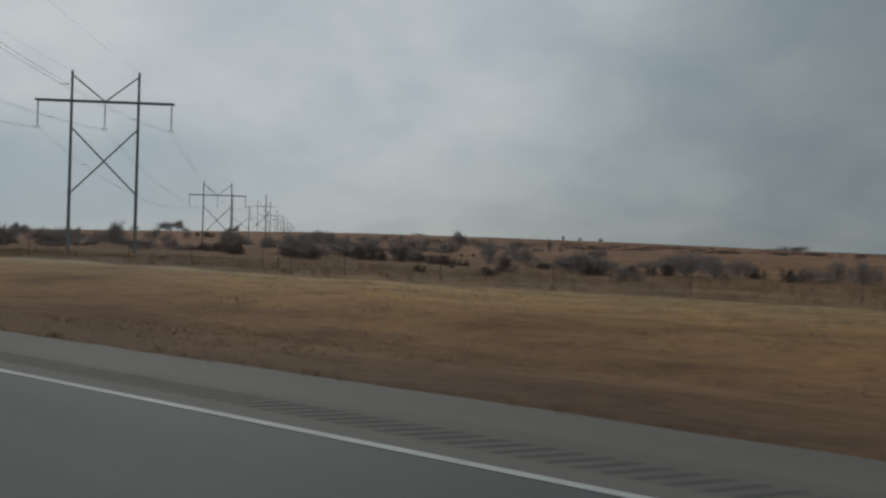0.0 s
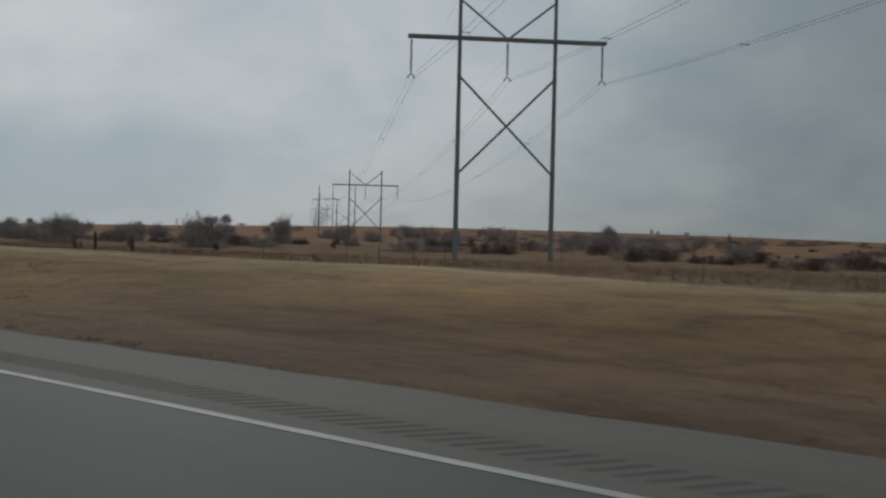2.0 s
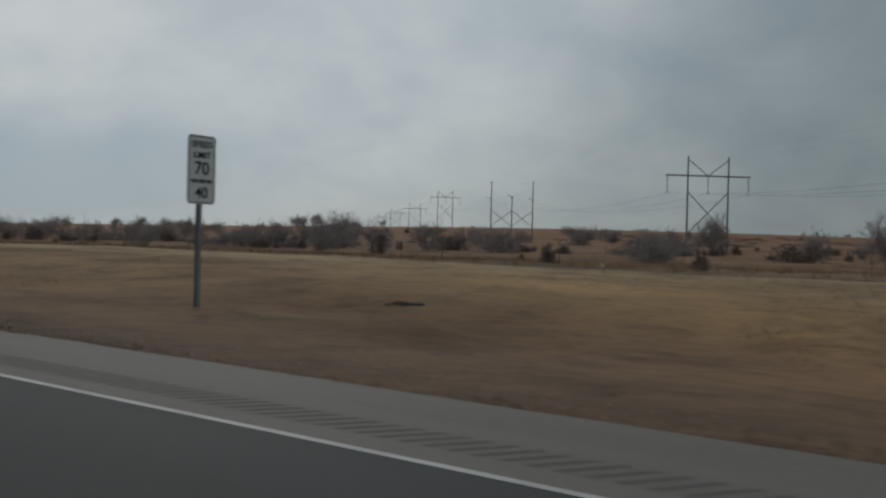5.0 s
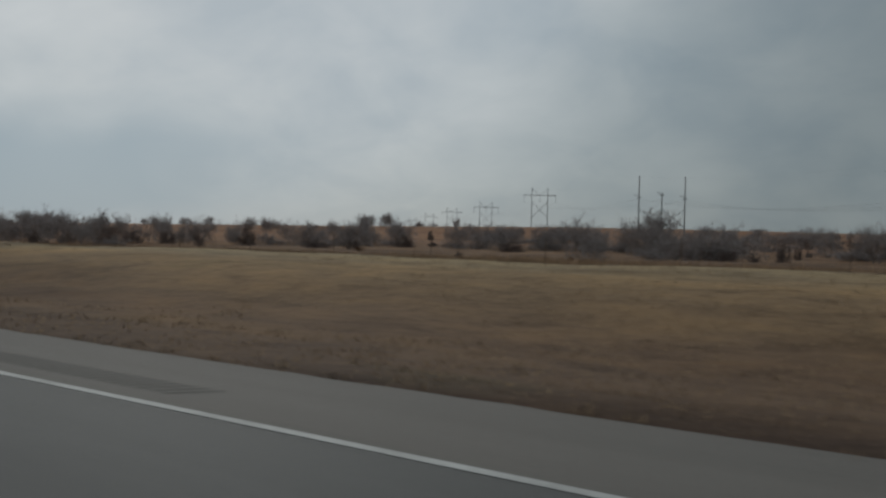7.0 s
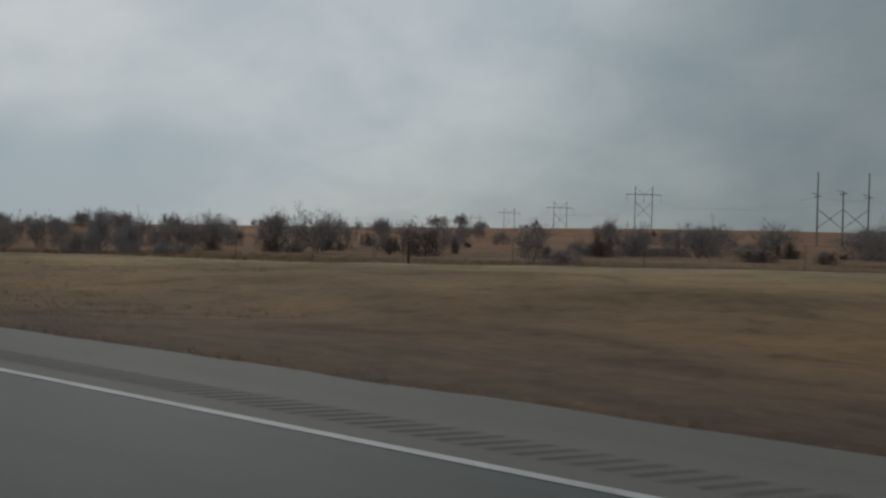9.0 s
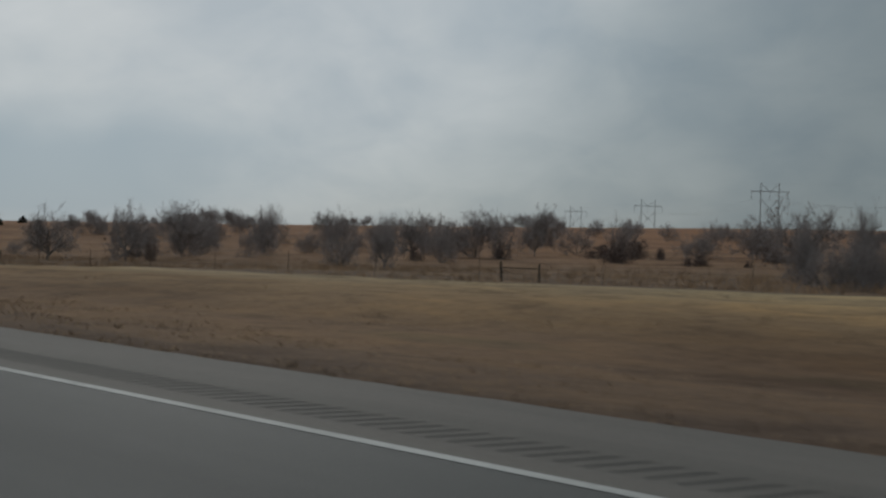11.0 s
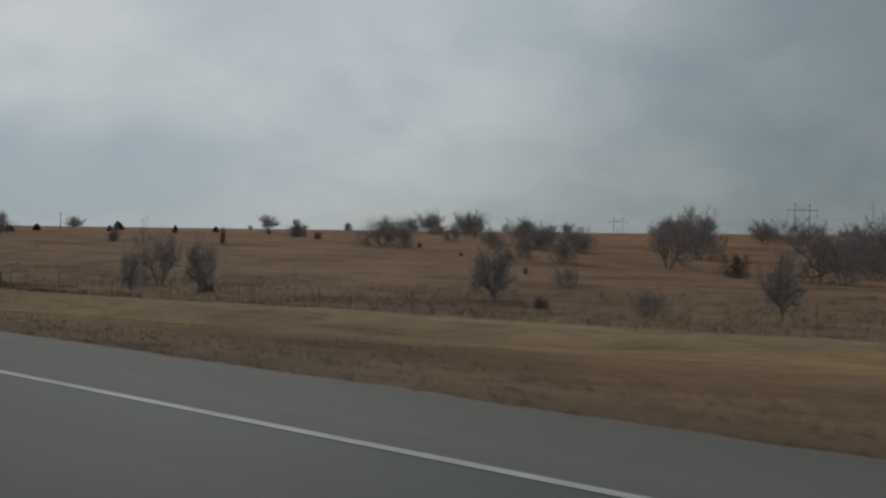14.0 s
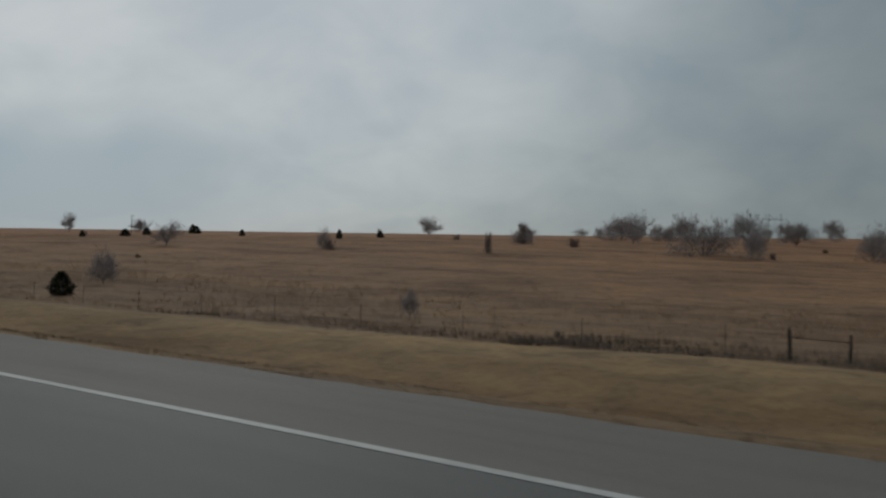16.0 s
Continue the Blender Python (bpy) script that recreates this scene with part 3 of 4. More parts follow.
def make_delineator(x, y, plate, label, high, plate_wide, plate_high, lean):
    z = z_at(x, y)
    thing = empty("marker_post", label, "road marker")
    bm = bmesh.new()
    half = 0.011
    block(bm, -0.008, 0.008, -half, half, -0.4, high - 0.05)
    block(bm, 0.008, 0.022, -half, 0.008 - half, -0.4, high - 0.05)
    block(bm, 0.008, 0.022, half - 0.008, half, -0.4, high - 0.05)
    post = part("post", bm, FENCE_WIRE, thing)
    bm = bmesh.new()
    block(bm, 0.030, 0.036, -plate_wide / 2, plate_wide / 2, high - plate_high, high, 0.002)
    part("reflector_plate", bm, plate, thing, "small reflective plate")
    bm = bmesh.new()
    for h in (0.25 * plate_high, 0.75 * plate_high):
        bar(bm, (0.036, 0, high - h), (0.042, 0, high - h), 0.006)
    part("bolt", bm, ZINC, post)
    thing.matrix_basis = pose(x, y, z, 0, lean, 12)


make_delineator(-435.78, 7.95, SIGN_WHITE, "slim leaning steel marker post with a white reflective plate", 1.24, 0.065, 0.125, -6.5)
make_delineator(-114.64, 8.36, BLUE, "slim steel marker post with a blue reflective plate", 1.11, 0.09, 0.30, 0.0)


def words(text, size, z, parent, y=0.0):
    """Lettering on the sign, as flat raised letters that face along +x."""
    cu = bpy.data.curves.new("lettering", "FONT")
    cu.body, cu.size, cu.align_x, cu.align_y, cu.extrude, cu.offset = text, size, "CENTER", "CENTER", 0.002, size * 0.012
    ob = new("lettering", cu)
    me = bpy.data.meshes.new_from_object(ob)
    bpy.data.objects.remove(ob)
    me.materials.append(SIGN_BLACK)
    ob = new("lettering", me)
    ob.parent = parent
    ob.matrix_basis = pose(0.016, y, z, 90, 0, 90)
    return ob


def make_speed_sign(x, y):
    z = z_at(x, y)
    thing = empty("speed_limit_sign", "white speed limit sign with black numbers on a steel post", "road sign")
    up = 2.375 - z
    bm = bmesh.new()
    block(bm, -0.006, 0.006, -0.40, 0.40, up, up + 1.6)
    bmesh.ops.bevel(bm, geom=[e for e in bm.edges if abs(e.verts[0].co.x - e.verts[1].co.x) > 0.005], offset=0.05, segments=4, affect="EDGES")
    face = part("sign_face", bm, SIGN_WHITE, thing, "white aluminium sign panel")
    bm = bmesh.new()
    for y0, y1, z0, z1 in ((-0.37, 0.37, up + 0.025, up + 0.043), (-0.37, 0.37, up + 1.557, up + 1.575), (-0.37, -0.352, up + 0.043, up + 1.557), (0.352, 0.37, up + 0.043, up + 1.557)):
        block(bm, 0.008, 0.011, y0, y1, z0, z1)
    part("border", bm, SIGN_BLACK, face, "thin black border")
    words("SPEED", 0.21, up + 1.38, face)
    words("LIMIT", 0.21, up + 1.13, face)
    words("70", 0.42, up + 0.82, face)
    words("MINIMUM", 0.135, up + 0.53, face)
    words("40", 0.36, up + 0.25, face)
    for y0 in (0.0,):
        bm = bmesh.new()
        block(bm, -0.12, -0.10, y0 - 0.05, y0 + 0.05, -0.6, up + 1.5)
        block(bm, -0.03, -0.01, y0 - 0.05, y0 + 0.05, -0.6, up + 1.5)
        block(bm, -0.10, -0.03, y0 - 0.006, y0 + 0.006, -0.6, up + 1.5)
        part("post", bm, ZINC, thing, "galvanised I-beam post")
    thing.matrix_basis = pose(x, y, z)


make_speed_sign(-167.6, 13.68)


def make_slab_piece(x, y, long, wide, thick, tilt, turn):
    """A broken flat piece of concrete with a ragged outline."""
    n = 15
    vs, fs = [], []
    for k in range(n):
        a = 2 * math.pi * k / n
        r = 1 + 0.8 * noise.noise((math.cos(a) * 1.9 + x, math.sin(a) * 1.9, y)) + 0.25 * noise.noise((k * 2.3, x, y))
        for z in (-thick, thick * (1 + 0.4 * noise.noise((k, x, 1)))):
            vs.append((0.5 * long * r * math.cos(a), 0.5 * wide * r * math.sin(a), z))
    for k in range(n):
        a, b = 2 * k, 2 * ((k + 1) % n)
        fs.append((a, b, b + 1, a + 1))
    fs += [tuple(range(2 * n - 2, -1, -2)), tuple(range(1, 2 * n, 2))]
    ob = mesh_object("concrete_slab", vs, fs, STONE)
    ob.matrix_basis = pose(x, y, z_at(x, y) + 0.04, tilt, 3, turn)
    tagged(ob, "broken pale concrete slab lying in the grassy ditch", "rubble", "broken slabs in the ditch")


make_slab_piece(-464.25, 24.05, 0.85, 0.5, 0.05, 7, 10)
make_slab_piece(-463.5, 23.5, 0.5, 0.4, 0.05, -6, 40)
make_slab_piece(-463.8, 23.1, 0.3, 0.25, 0.04, 9, 70)
make_slab_piece(-462.5, 22.9, 0.35, 0.25, 0.04, 4, 70)
make_slab_piece(-460.5, 17.9, 0.5, 0.3, 0.04, 3, 20)
make_slab_piece(-464.7, 35.4, 0.55, 0.3, 0.07, -5, 30)


def make_stake(x, y):
    """A short survey stake with a pale head, at the edge of the mown grass."""
    thing = empty("marker_stake", "short stake with a pale yellow head in mown grass", "road marker")
    bm = bmesh.new()
    block(bm, -0.02, 0.02, -0.02, 0.02, -0.3, 0.22, 0.004)
    part("stake", bm, GREY_WOOD, thing)
    bm = bmesh.new()
    block(bm, -0.045, 0.045, -0.045, 0.045, 0.2, 0.32, 0.012)
    part("head", bm, STAKE_HEAD, thing, "pale yellow painted head")
    thing.matrix_basis = pose(x, y, z_at(x, y), 3, -2, 20)


make_stake(-164.6, 28.4)


def make_road_patch(x, y, long, wide, turn):
    """A blot of dark filler on the asphalt, with a ragged edge."""
    n = 22
    vs = [(0, 0, 0.004)]
    for k in range(n):
        a = 2 * math.pi * k / n
        r = 1 + 0.55 * noise.noise((math.cos(a) * 1.6 + x, math.sin(a) * 1.6, y))
        vs.append((0.5 * long * r * math.cos(a), 0.5 * wide * r * math.sin(a), 0.0035))
    for k in range(n):
        vs.append((vs[k + 1][0] * 1.04, vs[k + 1][1] * 1.04, -0.002))
    fs = [(0, k + 1, (k + 1) % n + 1) for k in range(n)]
    fs += [(k + 1, k + 1 + n, (k + 1) % n + 1 + n, (k + 1) % n + 1) for k in range(n)]
    ob = mesh_object("asphalt_patch", vs, fs, PATCH)
    ob.matrix_basis = pose(x, y, 0.001, 0, 0, turn)
    tagged(ob, "ragged dark blot of filler on the grey asphalt", "road patch", "patches on the asphalt")


make_road_patch(-80.85, 3.50, 0.62, 0.16, -12)
make_road_patch(-82.05, 6.78, 0.30, 0.10, 40)
make_road_patch(-78.78, 6.42, 0.14, 0.08, 20)
make_road_patch(-386.0, 6.85, 0.62, 0.12, 42)
make_road_patch(-388.8, 3.50, 0.42, 0.12, 14)
make_road_patch(-427.2, 3.82, 0.14, 0.05, 20)


def make_tyre_scrap(x, y, long, turn):
    """A torn strip of tread, curled along its length."""
    vs, fs = [], []
    for i in range(13):
        u = i / 12
        px, lift = (u - 0.5) * long, 0.035 * abs(math.sin(u * 5.0)) + 0.01
        w = 0.06 + 0.03 * noise.noise((u * 5, x, 0))
        for s, t in ((-1, 0), (1, 0), (1, 0.025), (-1, 0.025)):
            vs.append((px, s * w + 0.05 * math.sin(u * 4), lift + t + 0.03 * s * math.sin(u * 3)))
        if i:
            a, b = 4 * i - 4, 4 * i
            fs += [(a + k, a + (k + 1) % 4, b + (k + 1) % 4, b + k) for k in range(4)]
    fs += [(0, 3, 2, 1), (48, 49, 50, 51)]
    ob = mesh_object("tyre_scrap", vs, fs, RUBBER)
    ob.matrix_basis = pose(x, y, z_at(x, y), 0, 0, turn)
    tagged(ob, "torn strip of black tyre rubber lying in grass", "tyre scrap", "tyre scraps beside the road")


make_tyre_scrap(-151.7, 7.85, 0.25, 10)
make_tyre_scrap(-163.7, 16.5, 0.9, 35)


def make_utility_pole(x, y):
    z = z_at(x, y)
    thing = empty("utility_pole", "distant wooden utility pole on the skyline", "utility pole")
    bm = bmesh.new()
    bar(bm, (0, 0, -1), (0, 0, 8.5), 0.16, 0.11, 10)
    part("pole", bm, WOOD, thing)
    bm = bmesh.new()
    block(bm, -0.9, 0.9, -0.06, 0.06, 7.7, 7.85, 0.01)
    part("crossarm", bm, WOOD, thing)
    thing.matrix_basis = pose(x, y, z, 0, 0, 40)


make_utility_pole(-825.2, 242.5)

# ---- plants ----
rng = random.Random(5)


class Twigs:
    """Collects branches: stout ones as three-sided bars, fine ones as slim blades."""

    def __init__(self):
        self.v, self.f, self.fine_v, self.fine_f = [], [], [], []

    def limb(self, pts, r0, r1):
        n = len(pts)
        for i, p in enumerate(pts):
            q = pts[min(i + 1, n - 1)] - pts[max(i - 1, 0)]
            turn = q.to_track_quat("Z", "X").to_matrix()
            r = r0 + (r1 - r0) * i / (n - 1)
            base = len(self.v)
            for k in range(4):
                self.v.append(p + turn @ Vector((r * math.cos(k * math.pi / 2), r * math.sin(k * math.pi / 2), 0)))
            if i:
                for k in range(4):
                    self.f.append((base - 4 + k, base - 4 + (k + 1) % 4, base + (k + 1) % 4, base + k))

    def blade(self, p, way, long, wide):
        side = way.cross(Vector((rng.gauss(0, 1), rng.gauss(0, 1), rng.gauss(0, 1))))
        if side.length < 1e-4:
            return
        side = side.normalized() * wide
        b = len(self.fine_v)
        self.fine_v += [p - side, p + side, p + way * long]
        self.fine_f.append((b, b + 1, b + 2))


def sprays(tw, pts, count, long, wide, rise):
    """Fine twigs along the outer two thirds of a branch."""
    n = len(pts) - 1
    for _ in range(count):
        u = n * (0.3 + 0.7 * rng.random() ** 0.7)
        i = min(int(u), n - 1)
        p = pts[i].lerp(pts[i + 1], u - i)
        w = (pts[i + 1] - pts[i]).normalized() * 0.5 + Vector((rng.gauss(0, 0.8), rng.gauss(0, 0.8), rng.gauss(rise, 0.6)))
        w.normalize()
        reach = long * rng.uniform(0.5, 1.3)
        tw.blade(p, w, reach, wide)
        for _ in range(2):
            w2 = (w + Vector((rng.gauss(0, 0.5), rng.gauss(0, 0.5), rng.gauss(0.15, 0.4)))).normalized()
            tw.blade(p + w * reach * rng.uniform(0.25, 0.75), w2, reach * 0.6, wide * 0.75)


def unit(tw, *more):
    """Scales all to a height and a width of one, foot at the origin."""
    every = tw.v + tw.fine_v + [v for m in more for v in m]
    hi = max(v.z for v in every)
    wide = 2 * sorted(math.hypot(v.x, v.y) for v in every)[int(len(every) * 0.96)]
    for group in (tw.v, tw.fine_v, *more):
        for i, v in enumerate(group):
            group[i] = Vector((v.x / wide, v.y / wide, v.z / hi))


def grow(tw, p, way, long, radius, level, kids, lift, spread, twig):
    """A branch that bends upward, bears smaller ones along its outer part and ends in sprays of fine twigs."""
    pts, w = [p], way
    for _ in range(4):
        w = (w + Vector((rng.gauss(0, 0.13), rng.gauss(0, 0.13), lift + rng.gauss(0, 0.10)))).normalized()
        pts.append(pts[-1] + w * long * 0.25)
    tw.limb(pts, radius, radius * 0.45)
    if level == 0:
        sprays(tw, pts, rng.randint(7, 9), twig, 0.0032, 0.25)
        return
    for k in range(kids[0]):
        u = 4 * (0.30 + 0.70 * (k + rng.random()) / kids[0])
        i = min(int(u), 3)
        q = pts[i].lerp(pts[i + 1], u - i)
        side = w.orthogonal()
        side.rotate(Quaternion(w, rng.uniform(0, 6.283)))
        a = spread * rng.uniform(0.55, 1.25)
        out = (w * math.cos(a) + side * math.sin(a)).normalized()
        grow(tw, q, out, long * rng.uniform(0.52, 0.82), radius * 0.5, level - 1, kids[1:], lift, spread, twig)


def shrub_proto(kind):
    """Many stems spreading from one foot into a rounded, ragged head of fine twigs that reaches low."""
    tw = Twigs()
    stems = 11 if kind == "shrub" else 8
    for k in range(stems):
        a = 2 * math.pi * (k + rng.random()) / stems
        lean = rng.uniform(0.10, 1.45 if kind == "shrub" else 1.05)
        way = Vector((math.sin(lean) * math.cos(a), math.sin(lean) * math.sin(a), math.cos(lean)))
        foot = Vector((0.07 * math.cos(a) * rng.random(), 0.07 * math.sin(a) * rng.random(), -0.04))
        grow(tw, foot, way, rng.uniform(0.40, 0.58), 0.011, 2, (6, 4), 0.035, 0.85, 0.13)
    unit(tw)
    top = empty("shrub", "bare grey-brown prairie shrub with dense fine twigs", "shrub", "shrubs on the prairie")
    mesh_object("branchwork", tw.v, tw.f, BARK, top)
    mesh_object("crown", tw.fine_v, tw.fine_f, TWIG, top)
    return top


def tree_proto(kind):
    """A short dark trunk, crooked forking limbs and a broad rounded crown with upright bare ends."""
    tw = Twigs()
    fork = rng.uniform(0.12, 0.20)
    head = Vector((rng.gauss(0, 0.02), rng.gauss(0, 0.02), fork))
    tw.limb([Vector((0, 0, -0.05)), Vector((0.008, 0, fork * 0.5)), head], 0.030, 0.024)
    count = rng.randint(7, 9)
    for k in range(count):
        a = 2 * math.pi * (k + rng.random()) / count
        lean = rng.uniform(0.12, 1.4)
        way = Vector((math.sin(lean) * math.cos(a), math.sin(lean) * math.sin(a), math.cos(lean)))
        grow(tw, head - Vector((0, 0, rng.uniform(0, fork * 0.45))), way, rng.uniform(0.36, 0.52), 0.016, 2, (6, 5), 0.06, 0.78, 0.14)
    unit(tw)
    top = empty("bare_tree", "leafless grey tree with short trunk and upright twigs on prairie", "tree", "bare trees on the prairie")
    mesh_object("trunk", tw.v, tw.f, BARK, top)
    mesh_object("crown", tw.fine_v, tw.fine_f, TWIG, top)
    return top


def bush_proto(kind):
    """A ragged low thicket: several clumps of twigs of unequal height side by side."""
    tw = Twigs()
    clumps = [(rng.uniform(-0.36, 0.36), rng.uniform(-0.36, 0.36), rng.uniform(0.10, 0.24), rng.uniform(0.45, 1.0)) for _ in range(7)]
    for cx, cy, r, h in clumps:
        for _ in range(3):
            a = rng.uniform(0, 6.28)
            tw.limb([Vector((0.02 * math.cos(a), 0.02 * math.sin(a), -0.05)), Vector((cx * 0.7, cy * 0.7, h * 0.2)), Vector((cx + 0.6 * r * math.cos(a), cy + 0.6 * r * math.sin(a), h * 0.6))], 0.010, 0.004)
        for _ in range(300):
            u = rng.random()
            p = Vector((cx + rng.gauss(0, r * 0.75 * (1.1 - 0.7 * u)), cy + rng.gauss(0, r * 0.75 * (1.1 - 0.7 * u)), h * 0.85 * u))
            way = Vector((rng.gauss(0, 0.5), rng.gauss(0, 0.5), rng.gauss(0.7, 0.5))).normalized()
            tw.blade(p, way, rng.uniform(0.08, 0.24), 0.0055)
    unit(tw)
    if kind == "rust_bush":
        top = empty("rust_bush", "small rusty-brown bush with dead leaves in dry grass", "bush", "rusty bushes on the prairie")
        twigs = RUST_TWIG
    else:
        # dark brush; at the feet of taller shrubs its dark colour also carries shade
        top = empty("low_bush", "low dark brown thicket in the dry grass", "bush", "dark low bushes on the prairie")
        twigs = DARK_TWIG
    mesh_object("branchwork", tw.v, tw.f, BARK, top)
    mesh_object("crown", tw.fine_v, tw.fine_f, twigs, top)
    return top


def cedar_proto(kind):
    tw = Twigs()
    tw.limb([Vector((0, 0, -0.08)), Vector((0, 0, 0.5)), Vector((0, 0, 0.95))], 0.03, 0.008)
    for k in range(3400):
        z = rng.random() ** 1.25
        a = rng.uniform(0, 6.28)
        lump = 0.76 + 0.45 * noise.noise((3 * math.cos(a), 3 * math.sin(a), z * 4 + len(kind)))
        r = 0.5 * (1 - z) ** 0.6 * min(1.0, 0.62 + z * 1.6) * lump * rng.random() ** 0.4
        p = Vector((r * math.cos(a), r * math.sin(a), 0.04 + z * 0.95))
        way = Vector((math.cos(a), math.sin(a), rng.uniform(0.1, 1.4))).normalized()
        tw.blade(p, way, rng.uniform(0.05, 0.11), 0.014)
    unit(tw)
    top = empty("cedar", "dark green cedar with a dense pointed crown", "tree", "cedars on the prairie")
    mesh_object("trunk", tw.v, tw.f, BARK, top)
    mesh_object("crown", tw.fine_v, tw.fine_f, NEEDLE, top)
    return top


PROTOS = {"shrub": [shrub_proto("funnel" if k % 3 == 2 else "shrub") for k in range(9)], "bare_tree": [tree_proto("bare_tree") for _ in range(7)],
          "low_bush": [bush_proto("low_bush") for _ in range(4)], "rust_bush": [bush_proto("rust_bush") for _ in range(2)], "cedar": [cedar_proto("cedar") for _ in range(3)]}


WIDER = {"shrub": 1.25, "bare_tree": 1.2, "low_bush": 1.2, "rust_bush": 1.1, "cedar": 1.05}
TALLER = {"shrub": 1.1, "bare_tree": 1.08, "low_bush": 1.15, "rust_bush": 1.05, "cedar": 1.05}


def plant(kind, x, y, high, wide):
    """A copy of one of the kind's forms, foot on the ground."""
    m = pose(x, y, z_at(x, y) - 0.05, 0, 0, rng.uniform(0, 360)) @ Matrix.Diagonal((wide * WIDER[kind] * rng.uniform(0.95, 1.1), wide * WIDER[kind] * rng.uniform(0.95, 1.1), high * TALLER[kind], 1))
    thing = copy_thing(rng.choice(PROTOS[kind]), m)
    if kind == "shrub" and -345 < x < -35 and y < 300 and high > 1.5:
        # in the brushy stretch each shrub has a lower one growing behind it
        plant("shrub", x + rng.uniform(-1.2, 1.2) * wide, y + rng.uniform(2, 9), min(1.45, 0.5 * high), 1.1 * wide)
    return thing


plant("bare_tree", -465.3, 36.0, 3.9, 1.2)
plant("cedar", -530.7, 36.0, 1.8, 1.6)
plant("low_bush", -489.6, 36.0, 0.4, 0.5)
plant("low_bush", -164.2, 36.3, 0.95, 0.8)
plant("low_bush", -172.6, 38.2, 1.0, 0.8)
plant("bare_tree", -423.9, 39.1, 3.5, 1.6)
plant("low_bush", -436.4, 40.3, 0.65, 0.8)
plant("bare_tree", -500.5, 38.7, 1.9, 0.9)
plant("rust_bush", -125.1, 39.4, 0.8, 0.9)
plant("shrub", -430.3, 40.1, 1.7, 1.6)
plant("shrub", -335.3, 41.0, 2.7, 1.7)
plant("shrub", -336.4, 41.1, 2.6, 1.8)
plant("bare_tree", -464.9, 41.2, 4.7, 2.2)
plant("low_bush", -464.2, 41.6, 0.9, 1.1)
plant("bare_tree", -442.8, 45.9, 4.3, 2.6)
plant("shrub", -334.6, 42.0, 2.8, 1.5)
plant("low_bush", -29.1, 43.0, 0.6, 1.2)
plant("bare_tree", -335.3, 43.1, 4.0, 1.5)
plant("rust_bush", -177.1, 43.3, 0.6, 0.4)
plant("low_bush", -35.3, 44.5, 0.5, 0.8)
plant("shrub", -474.4, 45.0, 5.2, 3.3)
plant("bare_tree", -404.6, 44.8, 5.5, 4.3)
plant("bare_tree", -540.2, 45.5, 3.7, 2.2)
plant("shrub", -448.5, 65.3, 2.3, 2.2)
plant("shrub", -21.8, 46.0, 1.0, 1.6)
plant("bare_tree", -396.1, 47.2, 5.5, 3.1)
plant("shrub", -339.4, 48.7, 2.9, 1.8)
plant("bare_tree", -339.4, 49.0, 3.4, 1.2)
plant("bare_tree", -368.6, 49.7, 3.7, 1.9)
plant("low_bush", -397.4, 50.8, 1.7, 1.3)
plant("low_bush", -34.2, 53.0, 0.6, 1.5)
plant("shrub", -376.5, 53.7, 3.8, 3.2)
plant("low_bush", -30.0, 56.0, 0.9, 3.7)
plant("low_bush", -143.7, 56.8, 1.4, 0.8)
plant("bare_tree", -434.0, 86.0, 5.6, 4.5)
plant("shrub", -302.8, 57.4, 3.3, 2.9)
plant("rust_bush", -242.5, 60.1, 0.5, 0.7)
plant("low_bush", -44.9, 61.1, 0.8, 0.6)
plant("rust_bush", -136.7, 62.3, 1.0, 0.7)
plant("shrub", -22.9, 62.5, 1.8, 2.4)
plant("low_bush", -204.9, 63.4, 2.2, 1.1)
plant("low_bush", -29.5, 63.6, 0.8, 3.0)
plant("low_bush", -18.1, 64.0, 1.0, 1.6)
plant("shrub", -13.5, 64.5, 2.1, 2.6)
plant("low_bush", -256.2, 65.0, 0.7, 0.9)
plant("shrub", -213.5, 65.2, 3.9, 2.3)
plant("low_bush", -420.8, 65.3, 1.0, 2.5)
plant("shrub", -243.3, 65.4, 2.8, 3.1)
plant("shrub", -137.5, 96.0, 2.6, 5.0)
plant("shrub", -17.5, 66.0, 1.4, 2.4)
plant("shrub", -420.8, 66.5, 4.8, 3.8)
plant("low_bush", -21.2, 66.5, 0.9, 1.2)
plant("low_bush", -28.6, 66.9, 1.0, 1.9)
plant("bare_tree", -414.7, 67.3, 6.9, 5.1)
plant("shrub", -27.0, 67.5, 2.2, 2.2)
plant("shrub", -179.6, 67.8, 2.8, 3.3)
plant("shrub", -16.5, 69.5, 2.0, 2.0)
plant("low_bush", -218.6, 69.8, 1.1, 1.3)
plant("low_bush", -50.1, 70.0, 0.6, 1.0)
plant("bare_tree", -394.9, 86.0, 6.5, 4.0)
plant("shrub", -24.1, 71.5, 1.8, 2.7)
plant("shrub", -419.5, 71.8, 4.8, 4.4)
plant("low_bush", -52.6, 72.5, 0.7, 0.8)
plant("low_bush", -53.9, 72.6, 0.9, 1.5)
plant("rust_bush", -274.9, 72.7, 0.6, 1.0)
plant("shrub", -154.0, 72.7, 3.4, 4.0)
plant("low_bush", -43.3, 73.2, 0.6, 1.2)
plant("low_bush", -182.3, 74.0, 0.6, 1.7)
plant("rust_bush", -578.0, 75.1, 0.7, 0.7)
plant("shrub", -412.7, 75.9, 4.6, 3.0)
plant("low_bush", -49.3, 76.3, 0.9, 1.5)
plant("low_bush", -327.9, 76.3, 2.8, 4.0)
plant("shrub", -42.5, 77.0, 1.9, 4.4)
plant("shrub", -40.1, 77.1, 2.0, 3.8)
plant("shrub", -241.5, 77.2, 3.4, 3.6)
